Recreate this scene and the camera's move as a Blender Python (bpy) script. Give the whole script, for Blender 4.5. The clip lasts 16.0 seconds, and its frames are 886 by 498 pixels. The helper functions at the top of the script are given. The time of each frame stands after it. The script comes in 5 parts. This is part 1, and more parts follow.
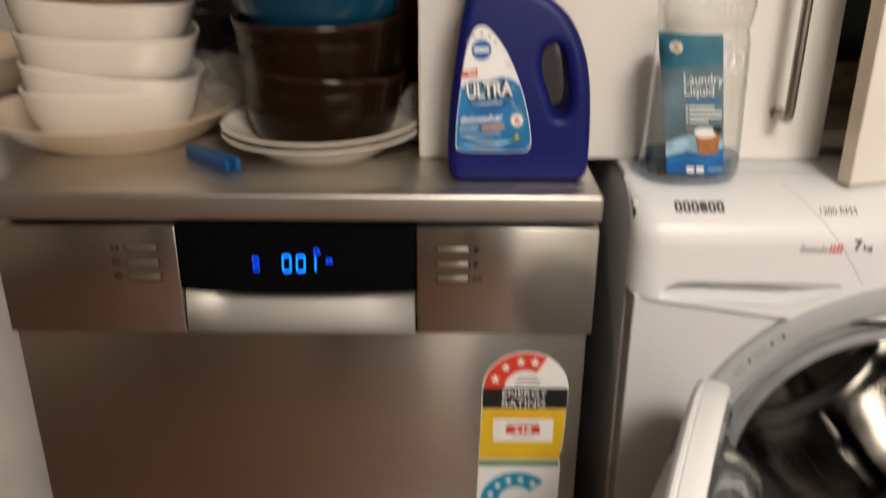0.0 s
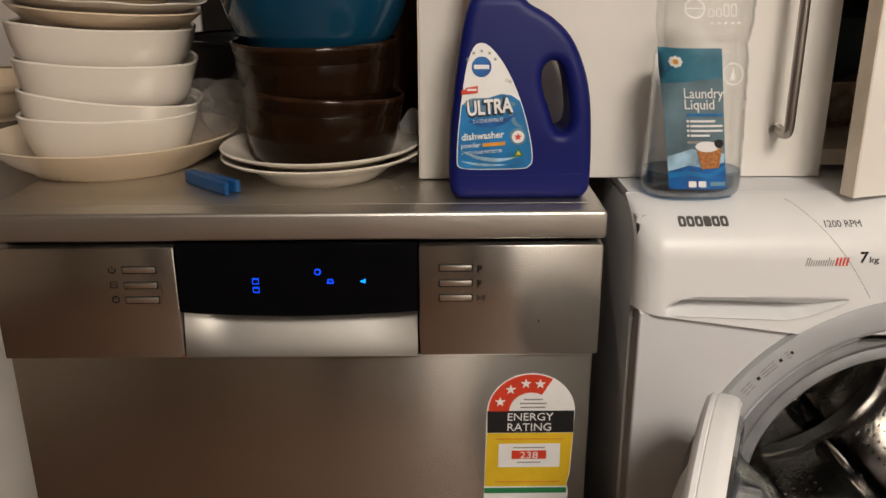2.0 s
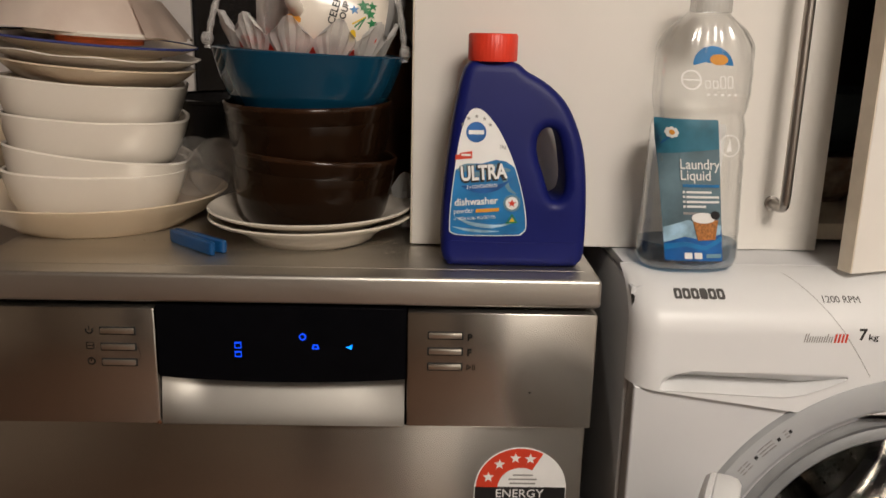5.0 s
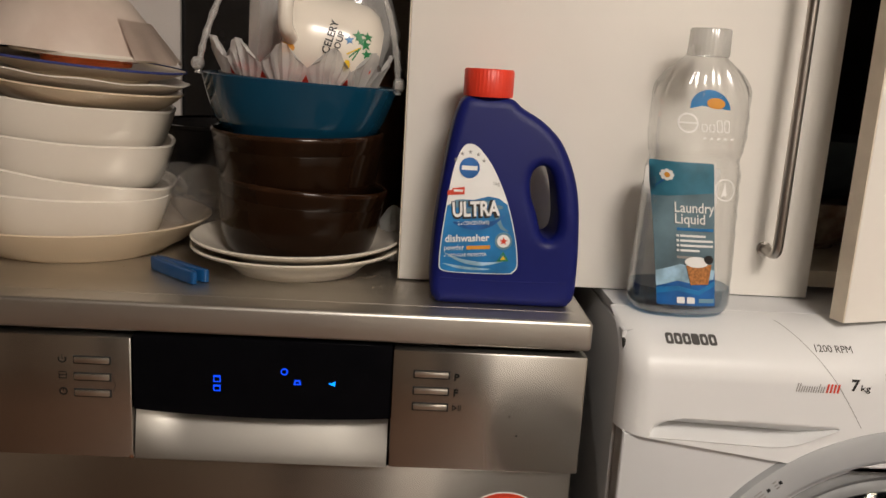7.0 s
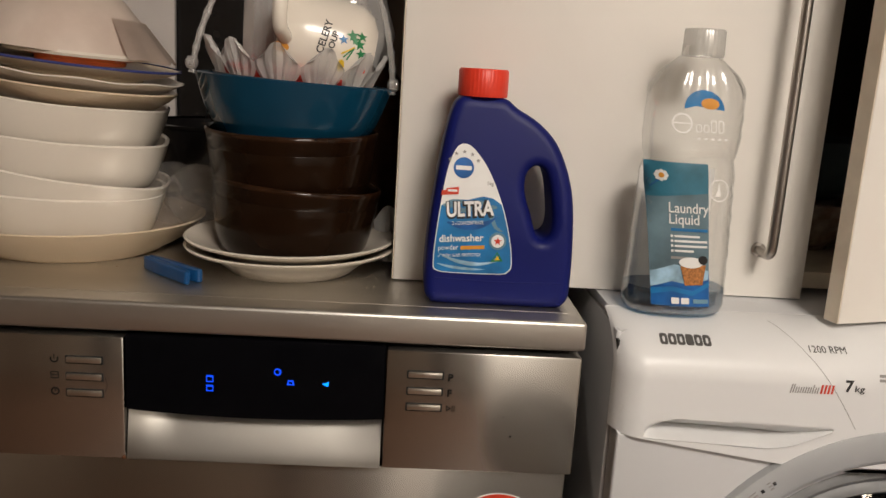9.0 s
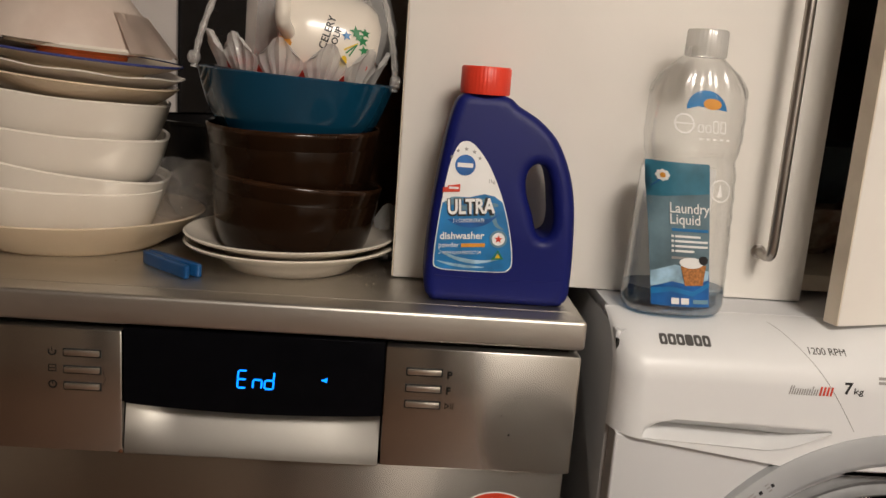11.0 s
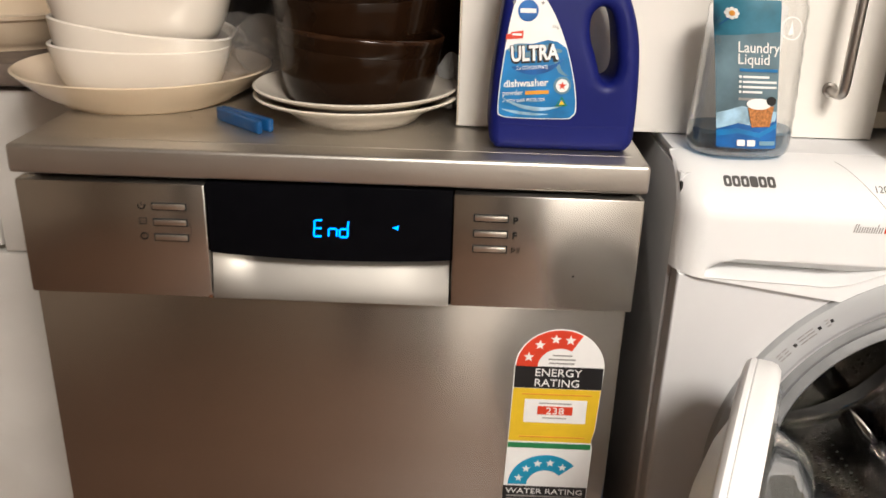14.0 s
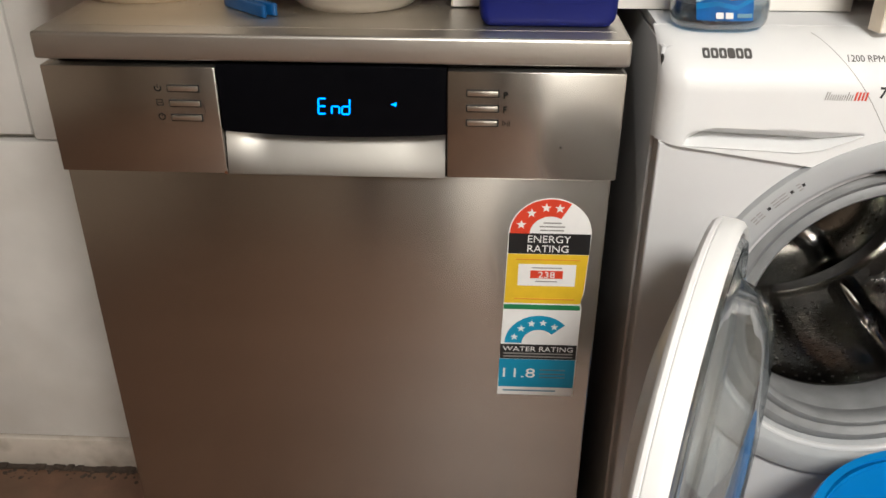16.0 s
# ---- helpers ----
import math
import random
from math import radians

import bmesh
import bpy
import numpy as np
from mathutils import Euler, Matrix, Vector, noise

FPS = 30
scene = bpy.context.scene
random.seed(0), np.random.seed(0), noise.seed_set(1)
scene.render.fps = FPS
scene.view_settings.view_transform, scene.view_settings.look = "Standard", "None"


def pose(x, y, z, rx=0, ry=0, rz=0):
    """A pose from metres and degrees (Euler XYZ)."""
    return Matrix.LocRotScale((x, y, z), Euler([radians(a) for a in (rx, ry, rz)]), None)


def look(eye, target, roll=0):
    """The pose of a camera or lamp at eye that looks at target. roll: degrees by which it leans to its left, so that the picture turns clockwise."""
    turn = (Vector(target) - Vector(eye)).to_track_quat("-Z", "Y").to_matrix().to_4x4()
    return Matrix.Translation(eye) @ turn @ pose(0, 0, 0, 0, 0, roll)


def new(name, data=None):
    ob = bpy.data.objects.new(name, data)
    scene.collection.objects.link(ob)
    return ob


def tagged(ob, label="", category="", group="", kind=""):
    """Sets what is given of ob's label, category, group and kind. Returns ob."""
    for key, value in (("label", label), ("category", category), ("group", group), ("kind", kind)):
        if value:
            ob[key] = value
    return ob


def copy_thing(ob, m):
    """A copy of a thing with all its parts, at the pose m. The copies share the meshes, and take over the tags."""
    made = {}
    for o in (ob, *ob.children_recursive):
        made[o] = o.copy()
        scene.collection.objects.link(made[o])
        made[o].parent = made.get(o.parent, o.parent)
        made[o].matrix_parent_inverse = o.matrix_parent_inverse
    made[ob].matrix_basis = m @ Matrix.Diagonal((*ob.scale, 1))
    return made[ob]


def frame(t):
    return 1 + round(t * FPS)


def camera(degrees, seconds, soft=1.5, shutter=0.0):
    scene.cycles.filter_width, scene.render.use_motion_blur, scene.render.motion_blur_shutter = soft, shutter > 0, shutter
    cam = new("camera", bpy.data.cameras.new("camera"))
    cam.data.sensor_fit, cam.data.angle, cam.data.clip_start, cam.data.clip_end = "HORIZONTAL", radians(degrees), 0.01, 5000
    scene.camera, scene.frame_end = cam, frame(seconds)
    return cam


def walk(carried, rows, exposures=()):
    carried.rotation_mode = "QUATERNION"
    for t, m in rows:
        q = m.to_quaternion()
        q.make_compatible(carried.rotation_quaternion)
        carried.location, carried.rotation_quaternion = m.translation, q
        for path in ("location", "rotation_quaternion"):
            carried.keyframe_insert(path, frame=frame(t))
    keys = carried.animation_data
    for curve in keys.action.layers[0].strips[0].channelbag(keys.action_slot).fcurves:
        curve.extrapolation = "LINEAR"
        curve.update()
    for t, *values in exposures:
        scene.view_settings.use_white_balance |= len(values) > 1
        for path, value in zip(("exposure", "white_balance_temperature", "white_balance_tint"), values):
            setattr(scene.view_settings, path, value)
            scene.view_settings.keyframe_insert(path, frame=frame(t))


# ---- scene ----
cam = camera(55.0, 16.0, shutter=0.5)

PATH = [
    (0, (0.146, -0.773, 1.118), (0.143, 1.073, 0.348), 0.3),
    (0.1, (0.141, -0.783, 1.105), (0.138, 1.102, 0.435), 0.4),
    (0.2, (0.137, -0.786, 1.101), (0.139, 1.11, 0.463), 0.5),
    (0.5, (0.134, -0.782, 1.101), (0.135, 1.117, 0.474), 0.5),
    (1, (0.141, -0.767, 1.097), (0.135, 1.129, 0.46), 0.3),
    (1.5, (0.133, -0.77, 1.086), (0.137, 1.117, 0.424), -0.3),
    (2, (0.137, -0.776, 1.083), (0.15, 1.114, 0.429), -0.3),
    (2.5, (0.132, -0.765, 1.081), (0.153, 1.13, 0.441), -0.4),
    (3, (0.133, -0.76, 1.078), (0.149, 1.138, 0.446), -0.6),
    (3.5, (0.133, -0.761, 1.073), (0.155, 1.142, 0.458), -0.5),
    (4, (0.136, -0.763, 1.073), (0.164, 1.15, 0.491), -0.2),
    (4.5, (0.135, -0.763, 1.072), (0.164, 1.163, 0.535), 0.4),
    (5, (0.134, -0.756, 1.077), (0.176, 1.178, 0.572), 1.3),
    (5.2, (0.138, -0.752, 1.079), (0.188, 1.184, 0.58), 1.7),
    (7.5, (0.122, -0.734, 1.075), (0.215, 1.219, 0.654), 3.5),
    (8, (0.124, -0.73, 1.071), (0.219, 1.224, 0.652), 3.5),
    (8.5, (0.126, -0.737, 1.074), (0.223, 1.215, 0.651), 3.5),
    (11, (0.123, -0.737, 1.067), (0.229, 1.217, 0.654), 4.3),
    (11.5, (0.118, -0.735, 1.069), (0.223, 1.215, 0.639), 4.5),
    (12, (0.121, -0.731, 1.071), (0.233, 1.207, 0.589), 3.0),
    (12.5, (0.12, -0.735, 1.069), (0.22, 1.2, 0.571), 2.8),
    (13, (0.125, -0.732, 1.069), (0.231, 1.198, 0.554), 2.9),
    (13.5, (0.131, -0.726, 1.064), (0.225, 1.191, 0.502), 2.6),
    (13.7, (0.124, -0.727, 1.072), (0.167, 1.146, 0.372), 2.3),
    (14, (0.12, -0.758, 1.075), (0.095, 1.09, 0.312), 1.8),
    (14.2, (0.121, -0.775, 1.077), (0.105, 1.068, 0.301), 2.9),
    (14.5, (0.137, -0.788, 1.128), (0.096, 0.996, 0.224), 1.8),
    (14.7, (0.133, -0.796, 1.063), (0.104, 0.961, 0.108), 1.5),
    (15, (0.134, -0.802, 1.064), (0.1, 0.94, 0.084), 0.9),
    (15.5, (0.147, -0.813, 1.068), (0.095, 0.933, 0.092), 0.5),
    (16, (0.149, -0.83, 1.077), (0.077, 0.916, 0.103), 0.2),
]
walk(cam, [(t, look(eye, target, roll)) for t, eye, target, roll in PATH], [(0.0, 0.22, 6500, 10), (0.4, 0.0, 6500, 10), (1.1, 0.03, 6500, 10), (1.5, 0.22, 6500, 10), (1.9, 0.05, 6500, 10), (2.4, 0.0, 6500, 10), (13.4, 0.0, 6500, 10), (14.0, 0.80, 6250, 9), (15.0, 0.67, 6000, 6), (16.0, 0.62, 5980, 6)])

# ---- world and lights ----
world = bpy.data.worlds.new("World")
scene.world = world
world.use_nodes = True
world.node_tree.nodes["Background"].inputs[0].default_value = (0.9, 0.75, 0.6, 1)
world.node_tree.nodes["Background"].inputs[1].default_value = 0.02


def area_lamp(name, eye, target, size, watts, color):
    data = bpy.data.lights.new(name, "AREA")
    data.shape, data.size, data.energy, data.color = "DISK", size, watts, color
    ob = new(name, data)
    ob.matrix_world = look(eye, target)
    return ob


LAMP = (0.76, -1.80, 2.36)
area_lamp("ceiling_lamp_light", (LAMP[0], LAMP[1], LAMP[2] - 0.06), (LAMP[0], LAMP[1], 0), 0.85, 62, (1.0, 0.90, 0.795))


# ---- materials ----
def nodes_of(m):
    m.use_nodes = True
    nt = m.node_tree
    return nt, nt.nodes, nt.links, nt.nodes["Principled BSDF"]


def mat(name, color, rough=0.5, metal=0.0, vary=0.08, scale=30.0, bump=0.0, bump_scale=200.0, stretch=(1, 1, 1), stain=0.0,
        stain_color=(0.2, 0.13, 0.08), stain_scale=5.0, coat=0.0, rough_vary=0.05, spec=0.5, aniso=0.0):
    """A painted, glazed or metal surface with fine and coarse variation."""
    m = bpy.data.materials.new(name)
    nt, nodes, links, bsdf = nodes_of(m)
    co = nodes.new("ShaderNodeTexCoord")
    mp = nodes.new("ShaderNodeMapping")
    mp.inputs["Scale"].default_value = stretch
    links.new(co.outputs["Object"], mp.inputs[0])
    fine = nodes.new("ShaderNodeTexNoise")
    fine.inputs["Scale"].default_value, fine.inputs["Detail"].default_value = scale, 5
    links.new(mp.outputs[0], fine.inputs["Vector"])
    ramp = nodes.new("ShaderNodeMapRange")
    ramp.inputs[1].default_value, ramp.inputs[2].default_value = 0.3, 0.7
    ramp.inputs[3].default_value, ramp.inputs[4].default_value = 1 - vary, 1 + vary
    links.new(fine.outputs["Fac"], ramp.inputs[0])
    mul = nodes.new("ShaderNodeVectorMath")
    mul.operation = "SCALE"
    mul.inputs[0].default_value = color[:3]
    links.new(ramp.outputs[0], mul.inputs["Scale"])
    out = mul.outputs[0]
    if stain:
        coarse = nodes.new("ShaderNodeTexNoise")
        coarse.inputs["Scale"].default_value, coarse.inputs["Detail"].default_value = stain_scale, 7
        links.new(co.outputs["Object"], coarse.inputs["Vector"])
        cut = nodes.new("ShaderNodeMapRange")
        cut.inputs[1].default_value, cut.inputs[2].default_value = 0.5, 0.75
        cut.inputs[3].default_value, cut.inputs[4].default_value = 0, stain
        links.new(coarse.outputs["Fac"], cut.inputs[0])
        mix = nodes.new("ShaderNodeMix")
        mix.data_type = "RGBA"
        links.new(cut.outputs[0], mix.inputs["Factor"])
        links.new(out, mix.inputs[6])
        mix.inputs[7].default_value = (*stain_color, 1)
        out = mix.outputs[2]
    links.new(out, bsdf.inputs["Base Color"])
    rr = nodes.new("ShaderNodeMapRange")
    rr.inputs[3].default_value, rr.inputs[4].default_value = max(0.02, rough - rough_vary), min(1, rough + rough_vary)
    links.new(fine.outputs["Fac"], rr.inputs[0])
    links.new(rr.outputs[0], bsdf.inputs["Roughness"])
    bsdf.inputs["Metallic"].default_value = metal
    bsdf.inputs["Coat Weight"].default_value = coat
    bsdf.inputs["Specular IOR Level"].default_value = spec
    if aniso:
        tg = nodes.new("ShaderNodeCombineXYZ")
        tg.inputs[0].default_value = 1.0
        bsdf.inputs["Anisotropic"].default_value, bsdf.inputs["Anisotropic Rotation"].default_value = aniso, 0.25
        links.new(tg.outputs[0], bsdf.inputs["Tangent"])
    if bump:
        bn = nodes.new("ShaderNodeTexNoise")
        bn.inputs["Scale"].default_value, bn.inputs["Detail"].default_value = bump_scale, 3
        links.new(mp.outputs[0], bn.inputs["Vector"])
        b = nodes.new("ShaderNodeBump")
        b.inputs["Strength"].default_value, b.inputs["Distance"].default_value = bump, 0.001
        links.new(bn.outputs["Fac"], b.inputs["Height"])
        links.new(b.outputs[0], bsdf.inputs["Normal"])
    return m


def glow(name, color, strength):
    m = bpy.data.materials.new(name)
    nt, nodes, links, bsdf = nodes_of(m)
    bsdf.inputs["Base Color"].default_value = (*color, 1)
    bsdf.inputs["Emission Color"].default_value = (*color, 1)
    bsdf.inputs["Emission Strength"].default_value = strength
    return m


def clear(name, tint, gloss=0.10, rough=0.06, bump=0.0, bump_scale=60.0, milk=0.0, edge=0.55):
    """Thin clear plastic or glass: see-through with a gloss that grows at grazing angles."""
    m = bpy.data.materials.new(name)
    m.use_nodes = True
    nt = m.node_tree
    nt.nodes.remove(nt.nodes["Principled BSDF"])
    tr, gl = nt.nodes.new("ShaderNodeBsdfTransparent"), nt.nodes.new("ShaderNodeBsdfGlossy")
    tr.inputs[0].default_value = (*tint, 1)
    gl.inputs["Roughness"].default_value = rough
    lw = nt.nodes.new("ShaderNodeLayerWeight")
    lw.inputs[0].default_value = 0.35
    mr = nt.nodes.new("ShaderNodeMapRange")
    mr.inputs[3].default_value, mr.inputs[4].default_value = gloss, min(1, gloss + edge)
    nt.links.new(lw.outputs["Facing"], mr.inputs[0])
    mx = nt.nodes.new("ShaderNodeMixShader")
    nt.links.new(mr.outputs[0], mx.inputs[0])
    nt.links.new(tr.outputs[0], mx.inputs[1])
    nt.links.new(gl.outputs[0], mx.inputs[2])
    nt.links.new(mx.outputs[0], nt.nodes["Material Output"].inputs[0])
    if milk:
        df, m2 = nt.nodes.new("ShaderNodeBsdfDiffuse"), nt.nodes.new("ShaderNodeMixShader")
        df.inputs[0].default_value, m2.inputs[0].default_value = (0.85, 0.84, 0.83, 1), milk
        nt.links.new(mx.outputs[0], m2.inputs[1])
        nt.links.new(df.outputs[0], m2.inputs[2])
        nt.links.new(m2.outputs[0], nt.nodes["Material Output"].inputs[0])
    if bump:
        co = nt.nodes.new("ShaderNodeTexCoord")
        bn = nt.nodes.new("ShaderNodeTexNoise")
        bn.inputs["Scale"].default_value = bump_scale
        nt.links.new(co.outputs["Object"], bn.inputs["Vector"])
        b = nt.nodes.new("ShaderNodeBump")
        b.inputs["Strength"].default_value, b.inputs["Distance"].default_value = bump, 0.003
        nt.links.new(bn.outputs["Fac"], b.inputs["Height"])
        nt.links.new(b.outputs[0], gl.inputs["Normal"])
        nt.links.new(b.outputs[0], lw.inputs["Normal"])
    return m


STEEL = mat("brushed_steel", (0.57, 0.552, 0.52), 0.225, 1.0, 0.03, 14, 0.0, 300, (0.03, 1, 1), rough_vary=0.012, aniso=0.75)
STEEL_TOP = mat("steel_lid", (0.60, 0.575, 0.535), 0.40, 1.0, 0.07, 30, 0.03, 300, (0.05, 1, 1), rough_vary=0.07, stain=0.35, stain_color=(0.42, 0.40, 0.36), stain_scale=9)
# Darker than the door steel: the grip's shade is put into the colour.
STEEL_RECESS_SHADED = mat("steel_recess_shaded", (0.38, 0.365, 0.338), 0.42, 1.0, 0.02, 40, 0.0, 400, (0.05, 1, 1), rough_vary=0.02)
BLACK_GLASS = mat("black_glass", (0.003, 0.003, 0.004), 0.06, 0, 0.2, 60, spec=0.025)
BLACK_GAP = mat("dark_gap", (0.012, 0.011, 0.010), 0.7, 0, 0.2, 60)
# Dishwasher sides: the shade of the gap is put into this dark grey.
SIDE_SHADE = mat("side_panel_shade", (0.045, 0.042, 0.038), 0.55, 0, 0.15, 30, stain=0.3, stain_color=(0.03, 0.025, 0.02))
BUTTON = mat("button_metal", (0.72, 0.68, 0.62), 0.3, 1.0, 0.05, 200)
PRINT = mat("grey_print", (0.012, 0.011, 0.010), 0.7, 0, 0.1, 300, spec=0.1)
RUST = mat("rust", (0.10, 0.035, 0.012), 0.8, 0, 0.3, 400)
CRUMB = mat("pale_crumb", (0.38, 0.31, 0.22), 0.8, 0, 0.3, 200)
LED = glow("led_segment", (0.0, 0.20, 1.0), 2.2)
LED_DIM = glow("led_icon", (0.0, 0.06, 0.9), 1.0)
APPLIANCE = mat("appliance_white", (0.57, 0.575, 0.585), 0.30, 0, 0.015, 12, 0.02, 500, stain=0.08, stain_color=(0.5, 0.42, 0.34), coat=0.2)
APPLIANCE_PANEL = mat("appliance_panel", (0.71, 0.715, 0.72), 0.32, 0, 0.01, 12, spec=0.35)
PORT_GREY = mat("porthole_grey", (0.37, 0.38, 0.39), 0.35, 0, 0.03, 20)
GASKET = mat("rubber_gasket", (0.19, 0.195, 0.20), 0.5, 0, 0.12, 40, 0.2, 60)
DRUM = mat("drum_steel", (0.56, 0.55, 0.53), 0.10, 1.0, 0.06, 20, 0.04, 60)
MARK_GREY = mat("mark_grey", (0.075, 0.072, 0.068), 0.5, 0, 0.1, 200)
FADED_WHITE = mat("faded_white_ink", (0.88, 0.87, 0.85), 0.5, 0, 0.1, 60)
CABINET = mat("cabinet_white", (0.82, 0.79, 0.74), 0.42, 0, 0.02, 8, 0.04, 350, stain=0.10, stain_color=(0.55, 0.42, 0.28), stain_scale=3)
CABINET_EDGE = mat("cabinet_edge", (0.70, 0.62, 0.50), 0.55, 0, 0.06, 40, 0.1, 200, stain=0.3, stain_color=(0.35, 0.25, 0.16), stain_scale=14)
# Near-black panels: the shade inside the cupboard is put into their colour.
CABINET_IN_SHADED = mat("cabinet_interior_shaded", (0.055, 0.045, 0.037), 0.6, 0, 0.08, 20)
OLD_WHITE = mat("old_white_paint", (0.62, 0.60, 0.565), 0.5, 0, 0.05, 12, 0.15, 90, stain=0.4, stain_color=(0.42, 0.37, 0.31), stain_scale=4)
COUNTER = mat("dark_counter", (0.14, 0.11, 0.09), 0.4, 0, 0.25, 70, 0.1, 200)
WALL = mat("wall_paint", (0.52, 0.485, 0.43), 0.7, 0, 0.04, 10, 0.1, 150)
WALL_WHITE = mat("wall_white", (0.76, 0.74, 0.70), 0.6, 0, 0.03, 10, 0.1, 150)
# Near-black, only for the added niche that darkens the steel's reflections.
NICHE_DARK = mat("niche_dark", (0.020, 0.014, 0.011), 0.7, 0, 0.06, 6, 0.1, 150)
WALL_TAN = mat("wall_tan", (0.32, 0.26, 0.205), 0.7, 0, 0.06, 6, 0.1, 150)
CEILING = mat("ceiling_paint", (0.70, 0.67, 0.62), 0.8, 0, 0.03, 8)
FLOOR = mat("floor_vinyl", (0.115, 0.061, 0.037), 0.5, 0, 0.2, 25, 0.2, 120, stain=0.5, stain_color=(0.12, 0.08, 0.05), stain_scale=12)
SKIRT = mat("skirting_paint", (0.50, 0.45, 0.39), 0.5, 0, 0.08, 20, 0.2, 60, stain=0.7, stain_color=(0.16, 0.11, 0.07), stain_scale=14)
GRIME = mat("floor_grime", (0.05, 0.035, 0.025), 0.9, 0, 0.4, 80, 0.6, 200)
CHROME = mat("brushed_handle", (0.42, 0.39, 0.36), 0.32, 1.0, 0.08, 80, 0.06, 300, (1, 1, 0.05))
CREAM = mat("cream_glaze", (0.73, 0.60, 0.44), 0.18, 0, 0.03, 14, stain=0.18, stain_color=(0.55, 0.38, 0.2), stain_scale=7, coat=0.3)
WHITE_GLAZE = mat("white_glaze", (0.76, 0.705, 0.625), 0.22, 0, 0.02, 12, stain=0.1, stain_color=(0.6, 0.48, 0.34), stain_scale=9, coat=0.3)
SOUP_GLAZE = mat("soup_plate_glaze", (0.76, 0.70, 0.61), 0.18, 0, 0.03, 12, stain=0.12, stain_color=(0.5, 0.38, 0.24), stain_scale=9, coat=0.3)
BROWN_GLAZE = mat("brown_glaze", (0.0125, 0.0055, 0.0024), 0.15, 0, 0.25, 18, 0.04, 60, stain=0.5, stain_color=(0.008, 0.004, 0.002), stain_scale=9, spec=0.20)
BROWN_RIM = mat("brown_rim_glaze", (0.024, 0.010, 0.0045), 0.14, 0, 0.3, 60, spec=0.35)
TEAL = mat("teal_glaze", (0.004, 0.045, 0.090), 0.10, 0, 0.06, 10, spec=0.4)
ORANGE = mat("orange_glaze", (0.78, 0.19, 0.05), 0.2, 0, 0.15, 40, coat=0.3)
RIM_BLUE = mat("blue_line_glaze", (0.05, 0.06, 0.20), 0.2, 0, 0.1, 40)
CRYSTAL = clear("crystal", (0.93, 0.92, 0.91), 0.20, 0.06, 0.35, 120, 0.26)
PETAL = clear("frosted_crystal", (0.92, 0.91, 0.90), 0.20, 0.06, 0.35, 120, 0.48)
CLEAR_PET = clear("clear_bottle", (0.965, 0.97, 0.965), 0.06, 0.12, 0.25, 45, 0.02)
THIN_GLASS = clear("thin_glass", (0.95, 0.94, 0.93), 0.06, 0.04, milk=0.035, edge=0.55)
DOOR_GLASS = clear("door_glass", (0.72, 0.76, 0.78), 0.16, 0.05)
LIQUID = clear("blue_liquid", (0.35, 0.52, 0.66), 0.05, 0.05)
JUG_BLUE = mat("jug_plastic", (0.0045, 0.0085, 0.110), 0.45, 0, 0.05, 30, 0.08, 500, spec=0.25)
CAP_RED = mat("cap_plastic", (0.72, 0.045, 0.02), 0.4, 0, 0.04, 30, 0.05, 400)
CAP_GREY = clear("frosted_cap", (0.86, 0.86, 0.84), 0.12, 0.2, 0.2, 60, 0.30)
PEG_BLUE = mat("peg_plastic", (0.006, 0.065, 0.20), 0.35, 0, 0.08, 60)
TUB_BLUE = mat("tub_plastic", (0.01, 0.20, 0.55), 0.35, 0, 0.04, 30)
INK_WHITE = mat("ink_white", (0.80, 0.80, 0.79), 0.4, 0, 0.03, 60)
INK_SKY = mat("ink_sky_blue", (0.012, 0.165, 0.41), 0.35, 0, 0.35, 30)
INK_DEEP = mat("ink_deep_blue", (0.01, 0.10, 0.33), 0.35, 0, 0.4, 40)
INK_PALE = mat("ink_pale_blue", (0.13, 0.25, 0.33), 0.4, 0, 0.35, 25)
SHEET_PALE = mat("bottle_sheet_pale", (0.125, 0.20, 0.24), 0.4, 0, 0.4, 22, stain=0.5, stain_color=(0.03, 0.15, 0.23), stain_scale=14)
SHEET_TEAL = mat("bottle_sheet_teal", (0.030, 0.15, 0.22), 0.4, 0, 0.4, 30)
INK_FOAM = mat("ink_foam_blue", (0.30, 0.47, 0.60), 0.4, 0, 0.4, 60)
INK_BLACK = mat("ink_black", (0.012, 0.012, 0.013), 0.45, 0, 0.1, 60)
INK_YELLOW = mat("ink_yellow", (0.72, 0.48, 0.02), 0.45, 0, 0.05, 60)
INK_RED = mat("ink_red", (0.62, 0.05, 0.02), 0.45, 0, 0.06, 60)
INK_GREEN = mat("ink_green", (0.02, 0.20, 0.07), 0.5, 0, 0.1, 60)
INK_CYAN = mat("ink_cyan", (0.01, 0.27, 0.46), 0.45, 0, 0.06, 60)
INK_GREY = mat("ink_grey", (0.28, 0.27, 0.26), 0.5, 0, 0.1, 60)
INK_ORANGE = mat("ink_orange", (0.65, 0.28, 0.03), 0.5, 0, 0.1, 60)
WICKER = mat("ink_wicker", (0.38, 0.15, 0.04), 0.5, 0, 0.5, 400)
DARK_POT_AND_BACKDROP = mat("dark_enamel_and_backdrop", (0.012, 0.011, 0.011), 0.25, 0, 0.3, 30)
POT_BROWN = mat("pot_brown", (0.13, 0.06, 0.03), 0.3, 0, 0.3, 30)
LEATHERY = mat("stained_lid_plastic", (0.64, 0.54, 0.47), 0.5, 0, 0.08, 12, 0.1, 90, stain=0.35, stain_color=(0.27, 0.15, 0.10), stain_scale=9)
PAPER = mat("white_board", (0.66, 0.61, 0.58), 0.6, 0, 0.03, 12)
